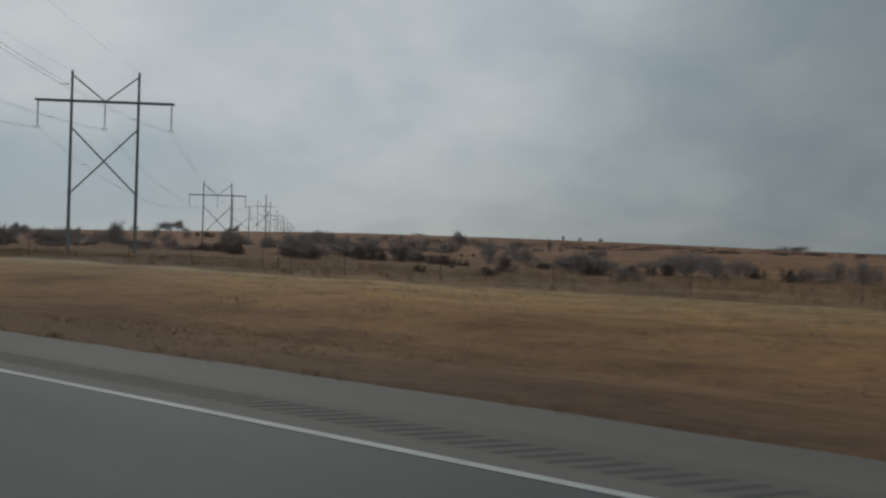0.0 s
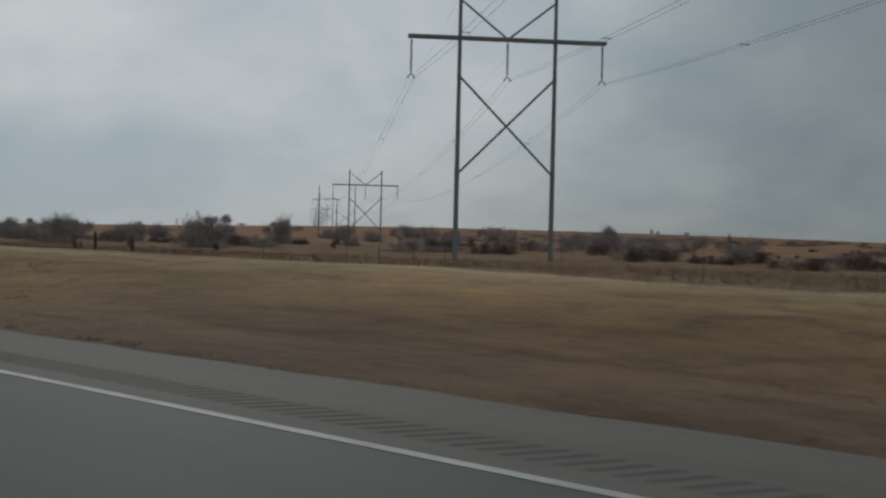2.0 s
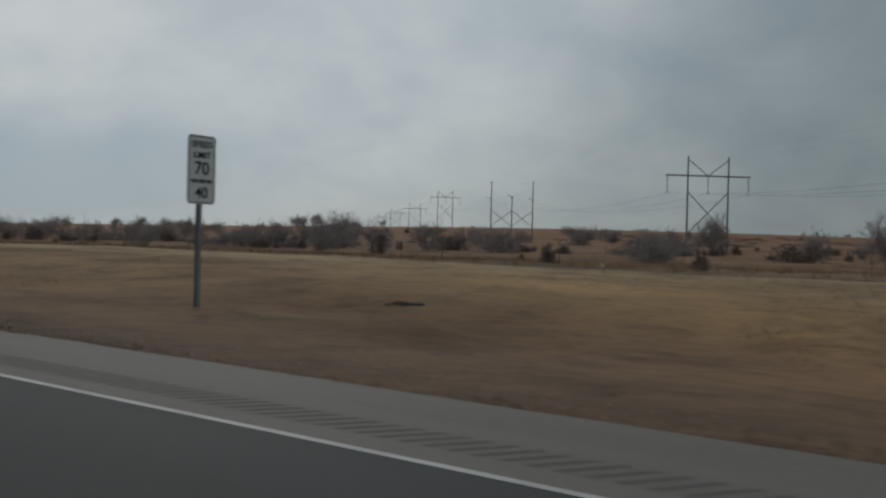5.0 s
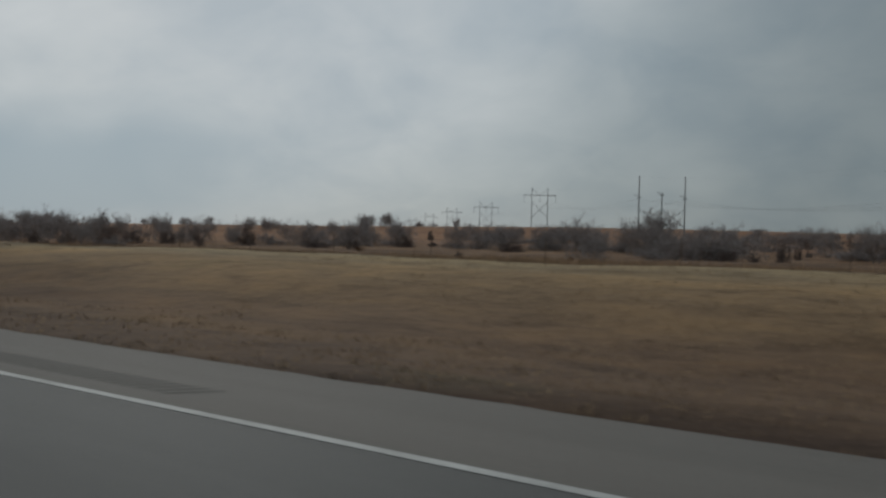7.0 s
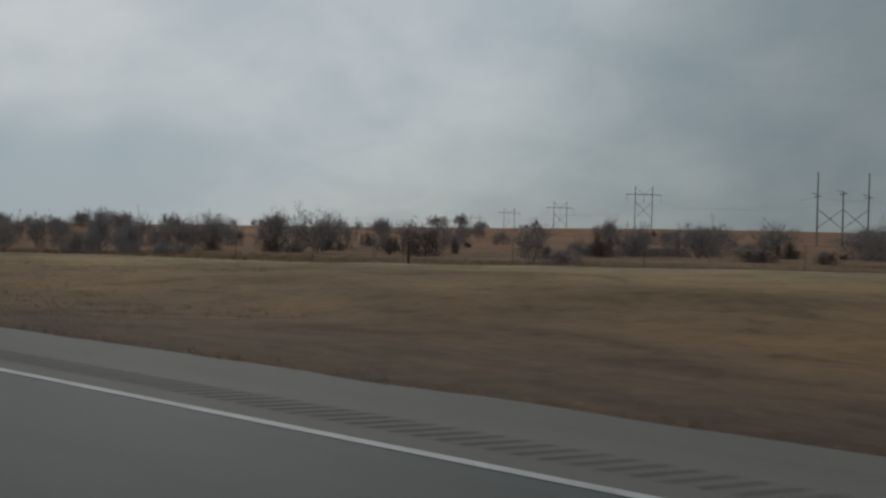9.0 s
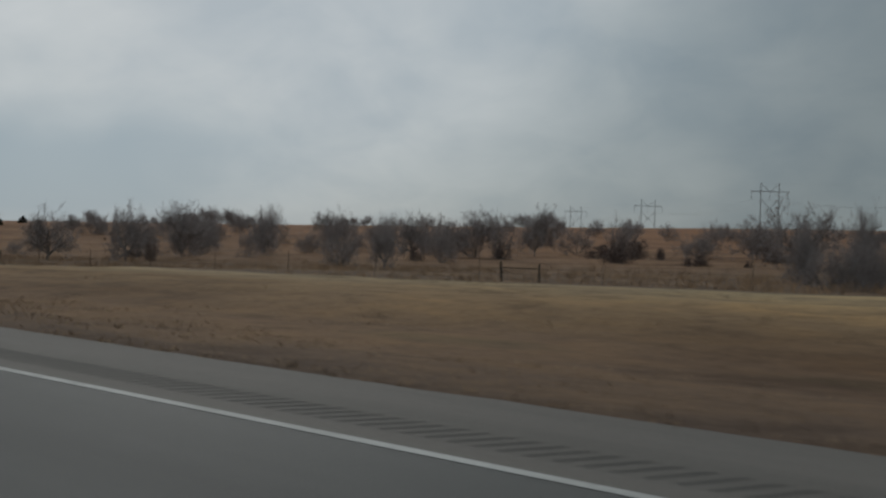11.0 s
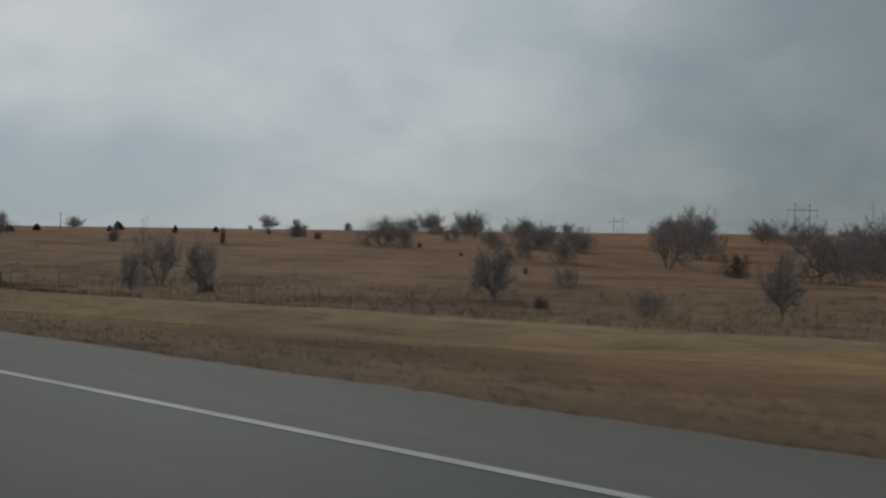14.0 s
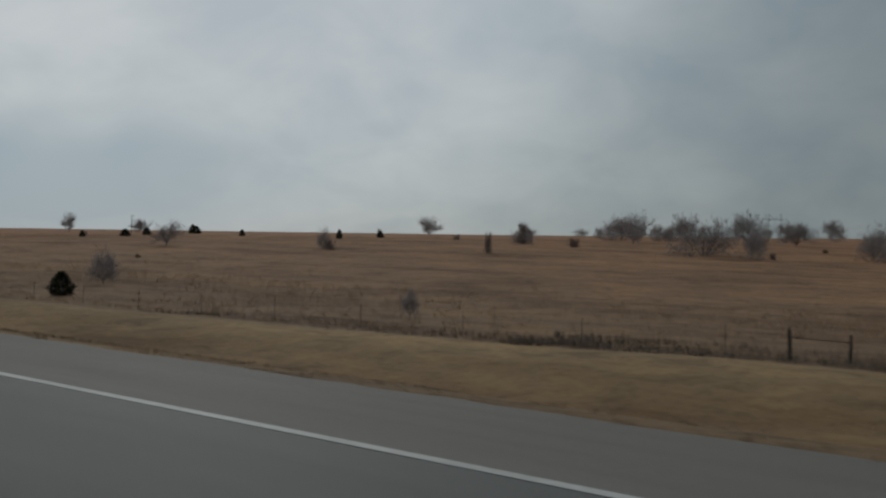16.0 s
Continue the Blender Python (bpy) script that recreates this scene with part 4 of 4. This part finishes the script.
plant("low_bush", -236.9, 77.8, 1.1, 2.1)
plant("low_bush", -59.6, 78.0, 1.1, 3.3)
plant("shrub", -384.9, 78.5, 4.1, 2.8)
plant("shrub", -238.9, 78.5, 3.7, 3.7)
plant("low_bush", -234.8, 78.6, 0.6, 1.0)
plant("low_bush", -47.5, 79.1, 0.6, 3.1)
plant("low_bush", -82.0, 80.3, 1.2, 4.6)
plant("low_bush", -461.7, 80.3, 0.8, 0.6)
plant("low_bush", -239.4, 80.6, 1.8, 2.6)
plant("low_bush", -233.1, 81.3, 1.9, 1.1)
plant("low_bush", -352.7, 81.5, 0.7, 0.7)
plant("shrub", -347.6, 81.5, 6.1, 6.6)
plant("low_bush", -336.4, 81.6, 0.8, 1.1)
plant("bare_tree", -164.9, 82.5, 5.3, 4.8)
plant("low_bush", -99.2, 82.8, 1.4, 3.4)
plant("shrub", -55.9, 83.0, 2.8, 1.5)
plant("low_bush", -392.5, 84.0, 1.8, 1.8)
plant("shrub", -431.8, 84.3, 4.2, 3.7)
plant("low_bush", -70.0, 84.4, 1.8, 2.6)
plant("shrub", -165.1, 85.1, 3.9, 4.6)
plant("low_bush", -317.2, 85.1, 1.4, 1.6)
plant("low_bush", -74.0, 85.5, 1.7, 1.2)
plant("low_bush", -68.0, 86.0, 1.1, 3.1)
plant("bare_tree", -421.6, 86.2, 6.7, 3.5)
plant("low_bush", -90.1, 86.5, 0.8, 2.5)
plant("low_bush", -295.1, 87.1, 1.1, 3.4)
plant("low_bush", -289.5, 87.2, 1.2, 2.2)
plant("low_bush", -442.5, 88.2, 2.3, 2.5)
plant("low_bush", -79.7, 88.7, 1.9, 4.1)
plant("low_bush", -92.7, 89.1, 1.0, 1.7)
plant("low_bush", -77.9, 89.1, 0.9, 2.7)
plant("low_bush", -361.0, 89.4, 1.3, 3.0)
plant("low_bush", -94.4, 89.5, 1.0, 2.3)
plant("low_bush", -313.4, 91.0, 2.7, 3.5)
plant("low_bush", -51.4, 91.1, 0.7, 0.9)
plant("shrub", -38.7, 92.9, 1.9, 3.3)
plant("low_bush", -269.3, 93.7, 1.1, 3.0)
plant("low_bush", -335.7, 93.9, 2.3, 1.0)
plant("shrub", -251.4, 94.1, 4.3, 4.3)
plant("shrub", -35.4, 94.6, 1.9, 3.3)
plant("low_bush", -100.5, 94.8, 1.4, 3.5)
plant("low_bush", -251.1, 95.1, 1.4, 4.3)
plant("shrub", -431.2, 96.0, 4.2, 3.2)
plant("bare_tree", -602.3, 97.5, 4.9, 5.0)
plant("shrub", -243.2, 97.9, 4.2, 7.0)
plant("low_bush", -373.6, 98.0, 2.8, 3.7)
plant("shrub", -453.6, 98.2, 6.8, 4.8)
plant("low_bush", -475.6, 99.0, 1.6, 1.4)
plant("shrub", -426.4, 100.1, 4.0, 4.3)
plant("low_bush", -391.4, 100.5, 2.4, 2.4)
plant("shrub", -468.7, 101.0, 4.9, 3.3)
plant("low_bush", -92.9, 101.0, 1.4, 4.4)
plant("low_bush", -566.5, 101.1, 1.6, 1.9)
plant("low_bush", -177.3, 101.5, 2.0, 5.6)
plant("shrub", -402.5, 101.6, 6.0, 4.7)
plant("low_bush", -274.2, 101.9, 1.0, 2.7)
plant("shrub", -322.3, 102.1, 2.9, 3.8)
plant("shrub", -63.0, 102.1, 2.8, 2.3)
plant("shrub", -475.2, 102.7, 4.6, 2.6)
plant("shrub", -229.9, 102.8, 4.7, 4.8)
plant("low_bush", -197.6, 103.0, 0.7, 0.9)
plant("shrub", -105.3, 103.4, 3.5, 4.3)
plant("rust_bush", -486.8, 104.0, 0.6, 0.7)
plant("shrub", -316.5, 104.8, 4.5, 4.2)
plant("shrub", -571.5, 104.8, 3.9, 2.1)
plant("shrub", -84.9, 104.9, 1.6, 2.8)
plant("shrub", -218.9, 105.5, 3.9, 5.2)
plant("low_bush", -540.7, 106.1, 3.0, 1.2)
plant("shrub", -399.8, 106.7, 7.1, 7.5)
plant("low_bush", -134.0, 107.1, 1.7, 3.6)
plant("low_bush", -239.4, 108.4, 1.4, 1.1)
plant("shrub", -288.6, 108.8, 5.2, 3.6)
plant("low_bush", -129.7, 109.1, 1.5, 5.1)
plant("shrub", -309.8, 109.2, 5.4, 7.3)
plant("low_bush", -358.4, 109.7, 2.5, 3.1)
plant("low_bush", -180.1, 109.8, 0.6, 1.2)
plant("shrub", -318.4, 110.2, 3.2, 4.0)
plant("low_bush", -299.3, 110.3, 1.9, 2.8)
plant("shrub", -300.7, 110.6, 4.9, 4.9)
plant("low_bush", -183.6, 110.7, 0.7, 1.2)
plant("low_bush", -212.5, 110.9, 1.2, 2.9)
plant("shrub", -420.3, 111.1, 5.6, 4.5)
plant("low_bush", -383.1, 111.4, 2.1, 3.4)
plant("shrub", -413.7, 112.0, 5.1, 3.9)
plant("low_bush", -145.3, 112.3, 1.1, 3.3)
plant("low_bush", -232.6, 112.7, 2.3, 4.8)
plant("low_bush", -142.7, 113.3, 1.5, 3.5)
plant("shrub", -287.7, 114.6, 2.9, 3.9)
plant("low_bush", -375.1, 114.8, 1.7, 1.5)
plant("low_bush", -379.2, 114.9, 2.8, 3.5)
plant("shrub", -73.6, 115.1, 3.6, 2.5)
plant("low_bush", -220.7, 115.1, 1.2, 2.6)
plant("low_bush", -169.7, 115.2, 1.0, 0.6)
plant("shrub", -506.5, 115.5, 4.7, 2.6)
plant("shrub", -312.4, 116.3, 3.7, 4.1)
plant("shrub", -202.7, 116.3, 3.8, 4.3)
plant("shrub", -437.7, 116.5, 5.2, 3.6)
plant("low_bush", -89.2, 116.7, 0.6, 1.4)
plant("low_bush", -504.4, 117.0, 0.9, 0.9)
plant("low_bush", -294.1, 117.0, 0.8, 1.6)
plant("shrub", -435.5, 117.8, 8.0, 6.6)
plant("low_bush", -151.1, 117.9, 0.5, 0.8)
plant("bare_tree", -261.6, 118.1, 6.4, 6.6)
plant("shrub", -260.7, 118.3, 5.1, 4.6)
plant("shrub", -514.0, 118.6, 5.2, 8.0)
plant("shrub", -286.7, 118.8, 4.3, 5.6)
plant("bare_tree", -397.3, 119.1, 8.3, 6.2)
plant("shrub", -266.2, 120.3, 5.2, 3.6)
plant("shrub", -203.0, 120.7, 3.2, 4.5)
plant("shrub", -281.0, 121.5, 4.4, 4.1)
plant("shrub", -101.8, 121.6, 2.7, 4.0)
plant("shrub", -364.7, 121.8, 5.9, 7.3)
plant("shrub", -116.4, 121.9, 3.1, 4.5)
plant("shrub", -493.7, 121.9, 4.6, 3.9)
plant("low_bush", -198.8, 122.4, 0.8, 1.3)
plant("shrub", -459.3, 122.8, 8.0, 6.0)
plant("low_bush", -122.7, 123.1, 1.6, 3.1)
plant("low_bush", -177.4, 123.2, 1.2, 1.3)
plant("shrub", -268.6, 123.5, 2.1, 2.5)
plant("shrub", -373.7, 124.4, 4.3, 5.2)
plant("shrub", -239.8, 124.8, 4.1, 3.6)
plant("shrub", -479.2, 125.1, 4.5, 4.8)
plant("shrub", -325.3, 125.2, 4.0, 4.0)
plant("shrub", -277.2, 125.6, 6.0, 5.8)
plant("shrub", -417.8, 126.1, 5.6, 5.4)
plant("low_bush", -226.4, 126.8, 1.0, 1.2)
plant("low_bush", -306.8, 127.5, 1.0, 2.0)
plant("low_bush", -243.0, 128.0, 1.0, 1.0)
plant("shrub", -360.5, 128.1, 4.0, 3.7)
plant("low_bush", -259.9, 128.4, 1.6, 1.9)
plant("bare_tree", -197.2, 128.4, 6.9, 5.5)
plant("cedar", -679.7, 129.0, 1.7, 1.4)
plant("low_bush", -539.4, 129.1, 1.5, 2.1)
plant("shrub", -387.6, 129.2, 7.2, 4.7)
plant("shrub", -488.3, 129.4, 4.4, 4.6)
plant("low_bush", -222.0, 129.5, 1.2, 1.0)
plant("shrub", -491.7, 129.7, 6.1, 6.0)
plant("shrub", -395.6, 129.7, 5.1, 4.8)
plant("low_bush", -234.6, 129.9, 0.8, 1.3)
plant("shrub", -138.0, 131.0, 2.3, 2.6)
plant("shrub", -439.5, 132.2, 6.5, 6.4)
plant("low_bush", -275.1, 132.4, 1.0, 3.9)
plant("shrub", -685.6, 133.1, 2.1, 1.5)
plant("shrub", -367.5, 133.9, 6.2, 3.7)
plant("low_bush", -162.1, 134.1, 1.7, 3.2)
plant("shrub", -184.3, 134.3, 4.5, 3.6)
plant("low_bush", -158.7, 135.0, 1.7, 1.8)
plant("shrub", -205.5, 135.2, 3.9, 5.8)
plant("low_bush", -199.9, 136.1, 1.6, 4.1)
plant("cedar", -674.1, 137.7, 2.0, 2.5)
plant("low_bush", -144.0, 137.8, 2.2, 2.3)
plant("shrub", -513.0, 137.9, 4.7, 2.9)
plant("shrub", -554.4, 138.0, 3.7, 4.0)
plant("low_bush", -554.5, 138.4, 3.9, 2.7)
plant("shrub", -417.3, 139.4, 7.2, 5.7)
plant("rust_bush", -503.7, 140.1, 0.7, 1.1)
plant("low_bush", -141.6, 140.2, 1.4, 1.1)
plant("low_bush", -99.0, 141.4, 0.6, 0.8)
plant("low_bush", -101.8, 141.6, 0.5, 0.8)
plant("low_bush", -228.7, 141.9, 0.8, 1.1)
plant("low_bush", -180.2, 143.7, 0.6, 1.4)
plant("cedar", -605.8, 144.9, 2.1, 1.3)
plant("low_bush", -395.8, 145.5, 2.9, 2.8)
plant("bare_tree", -340.2, 145.9, 6.8, 4.0)
plant("low_bush", -134.5, 148.0, 1.8, 2.4)
plant("shrub", -498.3, 148.8, 4.7, 4.4)
plant("low_bush", -200.6, 149.0, 1.8, 1.7)
plant("bare_tree", -538.4, 149.0, 4.8, 3.3)
plant("rust_bush", -372.3, 149.1, 1.2, 1.6)
plant("low_bush", -442.6, 150.2, 1.9, 2.9)
plant("shrub", -416.3, 151.9, 6.9, 4.1)
plant("cedar", -646.5, 152.6, 1.7, 1.3)
plant("low_bush", -580.1, 153.2, 1.2, 1.2)
plant("cedar", -687.5, 153.5, 2.2, 2.2)
plant("shrub", -454.0, 153.6, 5.7, 6.8)
plant("shrub", -470.6, 153.9, 5.1, 3.7)
plant("shrub", -160.7, 154.4, 4.8, 6.9)
plant("bare_tree", -475.7, 154.9, 6.4, 5.6)
plant("cedar", -603.9, 156.4, 1.5, 1.5)
plant("low_bush", -416.2, 156.5, 2.5, 1.7)
plant("bare_tree", -520.8, 156.6, 6.5, 4.8)
plant("shrub", -147.3, 157.2, 3.8, 4.4)
plant("shrub", -140.4, 158.0, 4.7, 7.6)
plant("shrub", -175.7, 158.9, 4.0, 3.9)
plant("shrub", -259.3, 162.4, 4.7, 6.0)
plant("low_bush", -60.6, 162.5, 0.8, 1.3)
plant("bare_tree", -515.0, 166.0, 4.4, 5.2)
plant("shrub", -302.8, 166.1, 4.1, 5.0)
plant("shrub", -439.2, 167.3, 5.3, 4.1)
plant("shrub", -387.6, 168.9, 6.2, 4.5)
plant("low_bush", -178.8, 169.7, 2.5, 1.8)
plant("shrub", -185.3, 170.9, 3.0, 3.7)
plant("shrub", -115.3, 171.1, 3.9, 3.9)
plant("shrub", -126.9, 171.6, 3.7, 5.7)
plant("low_bush", -192.1, 174.4, 1.2, 3.7)
plant("shrub", -270.3, 174.5, 5.1, 4.6)
plant("bare_tree", -604.0, 174.6, 5.1, 5.0)
plant("shrub", -303.0, 174.8, 4.9, 13.7)
plant("shrub", -543.9, 175.5, 2.9, 4.5)
plant("shrub", -553.6, 175.5, 5.4, 7.2)
plant("shrub", -381.6, 176.3, 4.1, 4.6)
plant("shrub", -196.3, 177.7, 4.1, 3.3)
plant("shrub", -93.3, 182.8, 2.7, 3.6)
plant("shrub", -541.5, 183.1, 6.1, 6.1)
plant("bare_tree", -582.0, 184.1, 3.6, 2.3)
plant("shrub", -555.6, 186.5, 6.4, 6.6)
plant("shrub", -335.5, 187.6, 5.6, 8.6)
plant("shrub", -470.3, 187.9, 6.1, 6.8)
plant("shrub", -546.6, 189.3, 4.9, 5.7)
plant("shrub", -152.2, 189.9, 4.5, 6.7)
plant("shrub", -570.0, 198.5, 3.2, 3.3)
plant("low_bush", -213.4, 200.2, 1.0, 1.3)
plant("shrub", -186.9, 200.4, 4.8, 2.9)
plant("shrub", -439.3, 200.5, 6.1, 4.6)
plant("bare_tree", -567.2, 201.8, 6.1, 5.9)
plant("low_bush", -366.0, 203.4, 2.7, 2.1)
plant("shrub", -239.3, 204.8, 4.7, 5.9)
plant("shrub", -647.1, 206.2, 2.4, 1.7)
plant("shrub", -170.5, 206.5, 4.2, 6.5)
plant("shrub", -468.2, 208.9, 4.4, 3.0)
plant("shrub", -330.2, 209.0, 4.3, 4.1)
plant("shrub", -357.9, 217.2, 4.9, 4.9)
plant("shrub", -364.3, 217.6, 4.5, 4.5)
plant("shrub", -417.3, 218.0, 4.9, 4.6)
plant("bare_tree", -838.4, 220.3, 9.3, 5.4)
plant("shrub", -268.3, 223.4, 5.8, 7.1)
plant("low_bush", -118.4, 227.1, 0.7, 2.7)
plant("shrub", -461.7, 228.8, 6.4, 4.4)
plant("shrub", -540.4, 231.9, 3.9, 3.7)
plant("shrub", -432.4, 232.6, 5.3, 5.0)
plant("shrub", -150.2, 238.5, 4.4, 3.7)
plant("shrub", -448.4, 240.1, 3.8, 6.2)
plant("shrub", -410.9, 242.7, 5.3, 5.2)
plant("shrub", -193.5, 247.8, 4.4, 3.1)
plant("shrub", -245.1, 253.3, 5.1, 7.2)
plant("shrub", -604.0, 253.3, 3.5, 3.7)
plant("low_bush", -268.2, 253.7, 1.6, 1.6)
plant("shrub", -148.4, 254.9, 5.3, 1.6)
plant("cedar", -797.6, 256.4, 3.6, 4.4)
plant("shrub", -258.6, 259.9, 6.5, 8.4)
plant("cedar", -805.6, 260.9, 4.3, 3.4)
plant("bare_tree", -188.1, 261.3, 7.2, 6.3)
plant("shrub", -492.3, 261.3, 4.8, 7.4)
plant("shrub", -311.8, 261.8, 5.5, 6.3)
plant("shrub", -377.3, 266.6, 4.8, 8.1)
plant("shrub", -183.8, 268.6, 3.6, 5.9)
plant("bare_tree", -857.3, 268.8, 8.0, 8.4)
plant("shrub", -454.3, 274.0, 4.3, 3.9)
plant("shrub", -516.5, 277.4, 4.5, 2.7)
plant("shrub", -366.2, 278.5, 5.6, 4.1)
plant("shrub", -289.3, 284.3, 5.3, 6.8)
plant("shrub", -536.6, 288.2, 4.1, 5.4)
plant("shrub", -591.2, 292.6, 5.3, 5.5)
plant("low_bush", -279.3, 294.5, 1.4, 2.1)
plant("low_bush", -295.0, 296.5, 2.1, 3.1)
plant("shrub", -419.3, 299.4, 4.9, 5.6)
plant("shrub", -604.9, 299.9, 5.0, 3.0)
plant("low_bush", -382.5, 305.8, 3.2, 5.2)
plant("shrub", -315.5, 307.2, 4.7, 4.0)
plant("shrub", -397.4, 313.7, 2.6, 3.5)
plant("low_bush", -312.7, 314.5, 1.9, 2.6)
plant("low_bush", -404.6, 315.0, 2.7, 2.4)
plant("shrub", -608.4, 320.5, 5.4, 4.9)
plant("shrub", -311.8, 323.1, 5.4, 5.2)
plant("shrub", -393.2, 324.6, 4.0, 4.8)
plant("shrub", -289.8, 338.4, 4.0, 4.4)
plant("shrub", -498.1, 339.5, 4.7, 5.2)
plant("shrub", -336.6, 340.4, 5.5, 9.8)
plant("shrub", -286.2, 346.9, 4.0, 2.6)
plant("shrub", -497.6, 377.7, 2.6, 5.2)
plant("shrub", -115.2, 406.0, 2.5, 14.8)
plant("bare_tree", -571.4, 426.2, 8.9, 9.3)
plant("bare_tree", -590.0, 429.5, 8.2, 12.9)
plant("shrub", -347.4, 436.8, 1.3, 9.8)
plant("bare_tree", -538.1, 454.6, 6.7, 4.5)
plant("shrub", -272.7, 485.4, 3.5, 1.9)
plant("bare_tree", -610.9, 510.0, 6.9, 6.9)
plant("shrub", -266.6, 522.7, 3.1, 4.1)
plant("shrub", -297.8, 552.7, 4.8, 2.6)


def make_far_woods():
    """Low brush along the distant ridge, too far off to be told apart."""
    tw = Twigs()
    for k in range(330):
        x, y = rng.uniform(-330, 160), rng.uniform(300, 375)
        if x < -200 and rng.random() < 0.5:
            continue
        z, r, h = z_at(x, y), rng.uniform(1.5, 4.5), rng.uniform(0.4, 1.1)
        for _ in range(110):
            p = Vector((x + rng.gauss(0, r * 0.5), y + rng.gauss(0, r * 0.5), z + h * 0.6 * rng.random() ** 1.2))
            w = Vector((rng.gauss(0, 0.5), rng.gauss(0, 0.5), rng.gauss(0.8, 0.4))).normalized()
            tw.blade(p, w, rng.uniform(0.3, 0.7), 0.07)
    ob = mesh_object("far_woods", tw.fine_v, tw.fine_f, DARK_TWIG)
    tagged(ob, "low dark leafless woods along the distant ridge", "woods", kind="stuff")


make_far_woods()

for forms in PROTOS.values():
    for top in forms:
        for ob in list(top.children_recursive):
            bpy.data.objects.remove(ob)
        bpy.data.objects.remove(top)

# ---- grass ----


def make_grass(name, label, mat, x0, x1, y0, y1, per_m2, blades, high, spread, seed, power=1.0):
    """Tufts of blades scattered over a strip of ground, as one mesh."""
    gen = np.random.default_rng(seed)
    n = int(abs(x1 - x0) * (y1 - y0) * per_m2)
    tx, ty = gen.uniform(x1, x0, n), y0 + (y1 - y0) * gen.random(n) ** power
    size = gen.uniform(0.55, 1.25, n)
    bx = np.repeat(tx, blades) + gen.normal(0, spread, n * blades)
    by = np.repeat(ty, blades) + gen.normal(0, spread, n * blades)
    by = np.maximum(by, y0 - 0.12)
    bz = height(bx, by) - 0.03
    h = high * np.repeat(size, blades) * gen.uniform(0.6, 1.2, n * blades)
    a = gen.uniform(0, 2 * np.pi, n * blades)
    lean = gen.uniform(0.1, 0.7, n * blades) * h
    w = gen.uniform(0.010, 0.022, n * blades) * (0.6 + high)
    v = np.empty((n * blades, 3, 3))
    v[:, 0] = np.stack([bx - w * np.sin(a), by + w * np.cos(a), bz], -1)
    v[:, 1] = np.stack([bx + w * np.sin(a), by - w * np.cos(a), bz], -1)
    v[:, 2] = np.stack([bx + lean * np.cos(a), by + lean * np.sin(a), bz + h], -1)
    # every blade shows its front to the road
    away = np.cross(v[:, 1] - v[:, 0], v[:, 2] - v[:, 0])[:, 1] > 0
    v[away] = v[away][:, [1, 0, 2]]
    me = bpy.data.meshes.new(name)
    count = n * blades
    me.vertices.add(3 * count)
    me.vertices.foreach_set("co", v.ravel())
    me.loops.add(3 * count)
    me.loops.foreach_set("vertex_index", np.arange(3 * count, dtype=np.int32))
    me.polygons.add(count)
    me.polygons.foreach_set("loop_start", np.arange(0, 3 * count, 3, dtype=np.int32))
    me.update(calc_edges=True)
    me.polygons.foreach_set("use_smooth", np.ones(count, dtype=bool))
    # thin blades scatter light like the sward they stand in
    me.normals_split_custom_set_from_vertices(np.tile((0.0, 0.0, 1.0), (3 * count, 1)))
    me.materials.append(mat)
    return tagged(new(name, me), label, "grass", kind="stuff")


make_grass("verge_grass", "short straw-coloured mown grass beside the shoulder", STRAW, 30, -560, 7.6, 30, 4.5, 6, 0.075, 0.20, 1, 1.2)
make_grass("edge_grass", "ragged dry tufts along the broken asphalt edge", STRAW, 20, -540, 7.5, 8.0, 9.0, 6, 0.11, 0.06, 2)
make_grass("tall_grass", "tall unmown brown grass by the fence", BLUESTEM, 30, -620, 30.4, 60, 1.5, 6, 0.34, 0.22, 3)
# a darker strip of blades just behind the mown edge
make_grass("ditch_weeds", "dark matted blades in the ditch behind the mown grass", DARK_BLADES, -473, -489, 29.9, 37.0, 7, 8, 0.40, 0.22, 5, 1.8)
make_grass("ditch_weeds", "thin low dark blades in the ditch behind the mown grass", DARK_BLADES, -463, -512, 29.9, 35.5, 3.2, 7, 0.26, 0.22, 6, 1.6)
make_grass("hill_grass", "tall reddish bluestem grass on the hillside", BLUESTEM, 0, -760, 60, 150, 0.35, 5, 0.38, 0.3, 4)
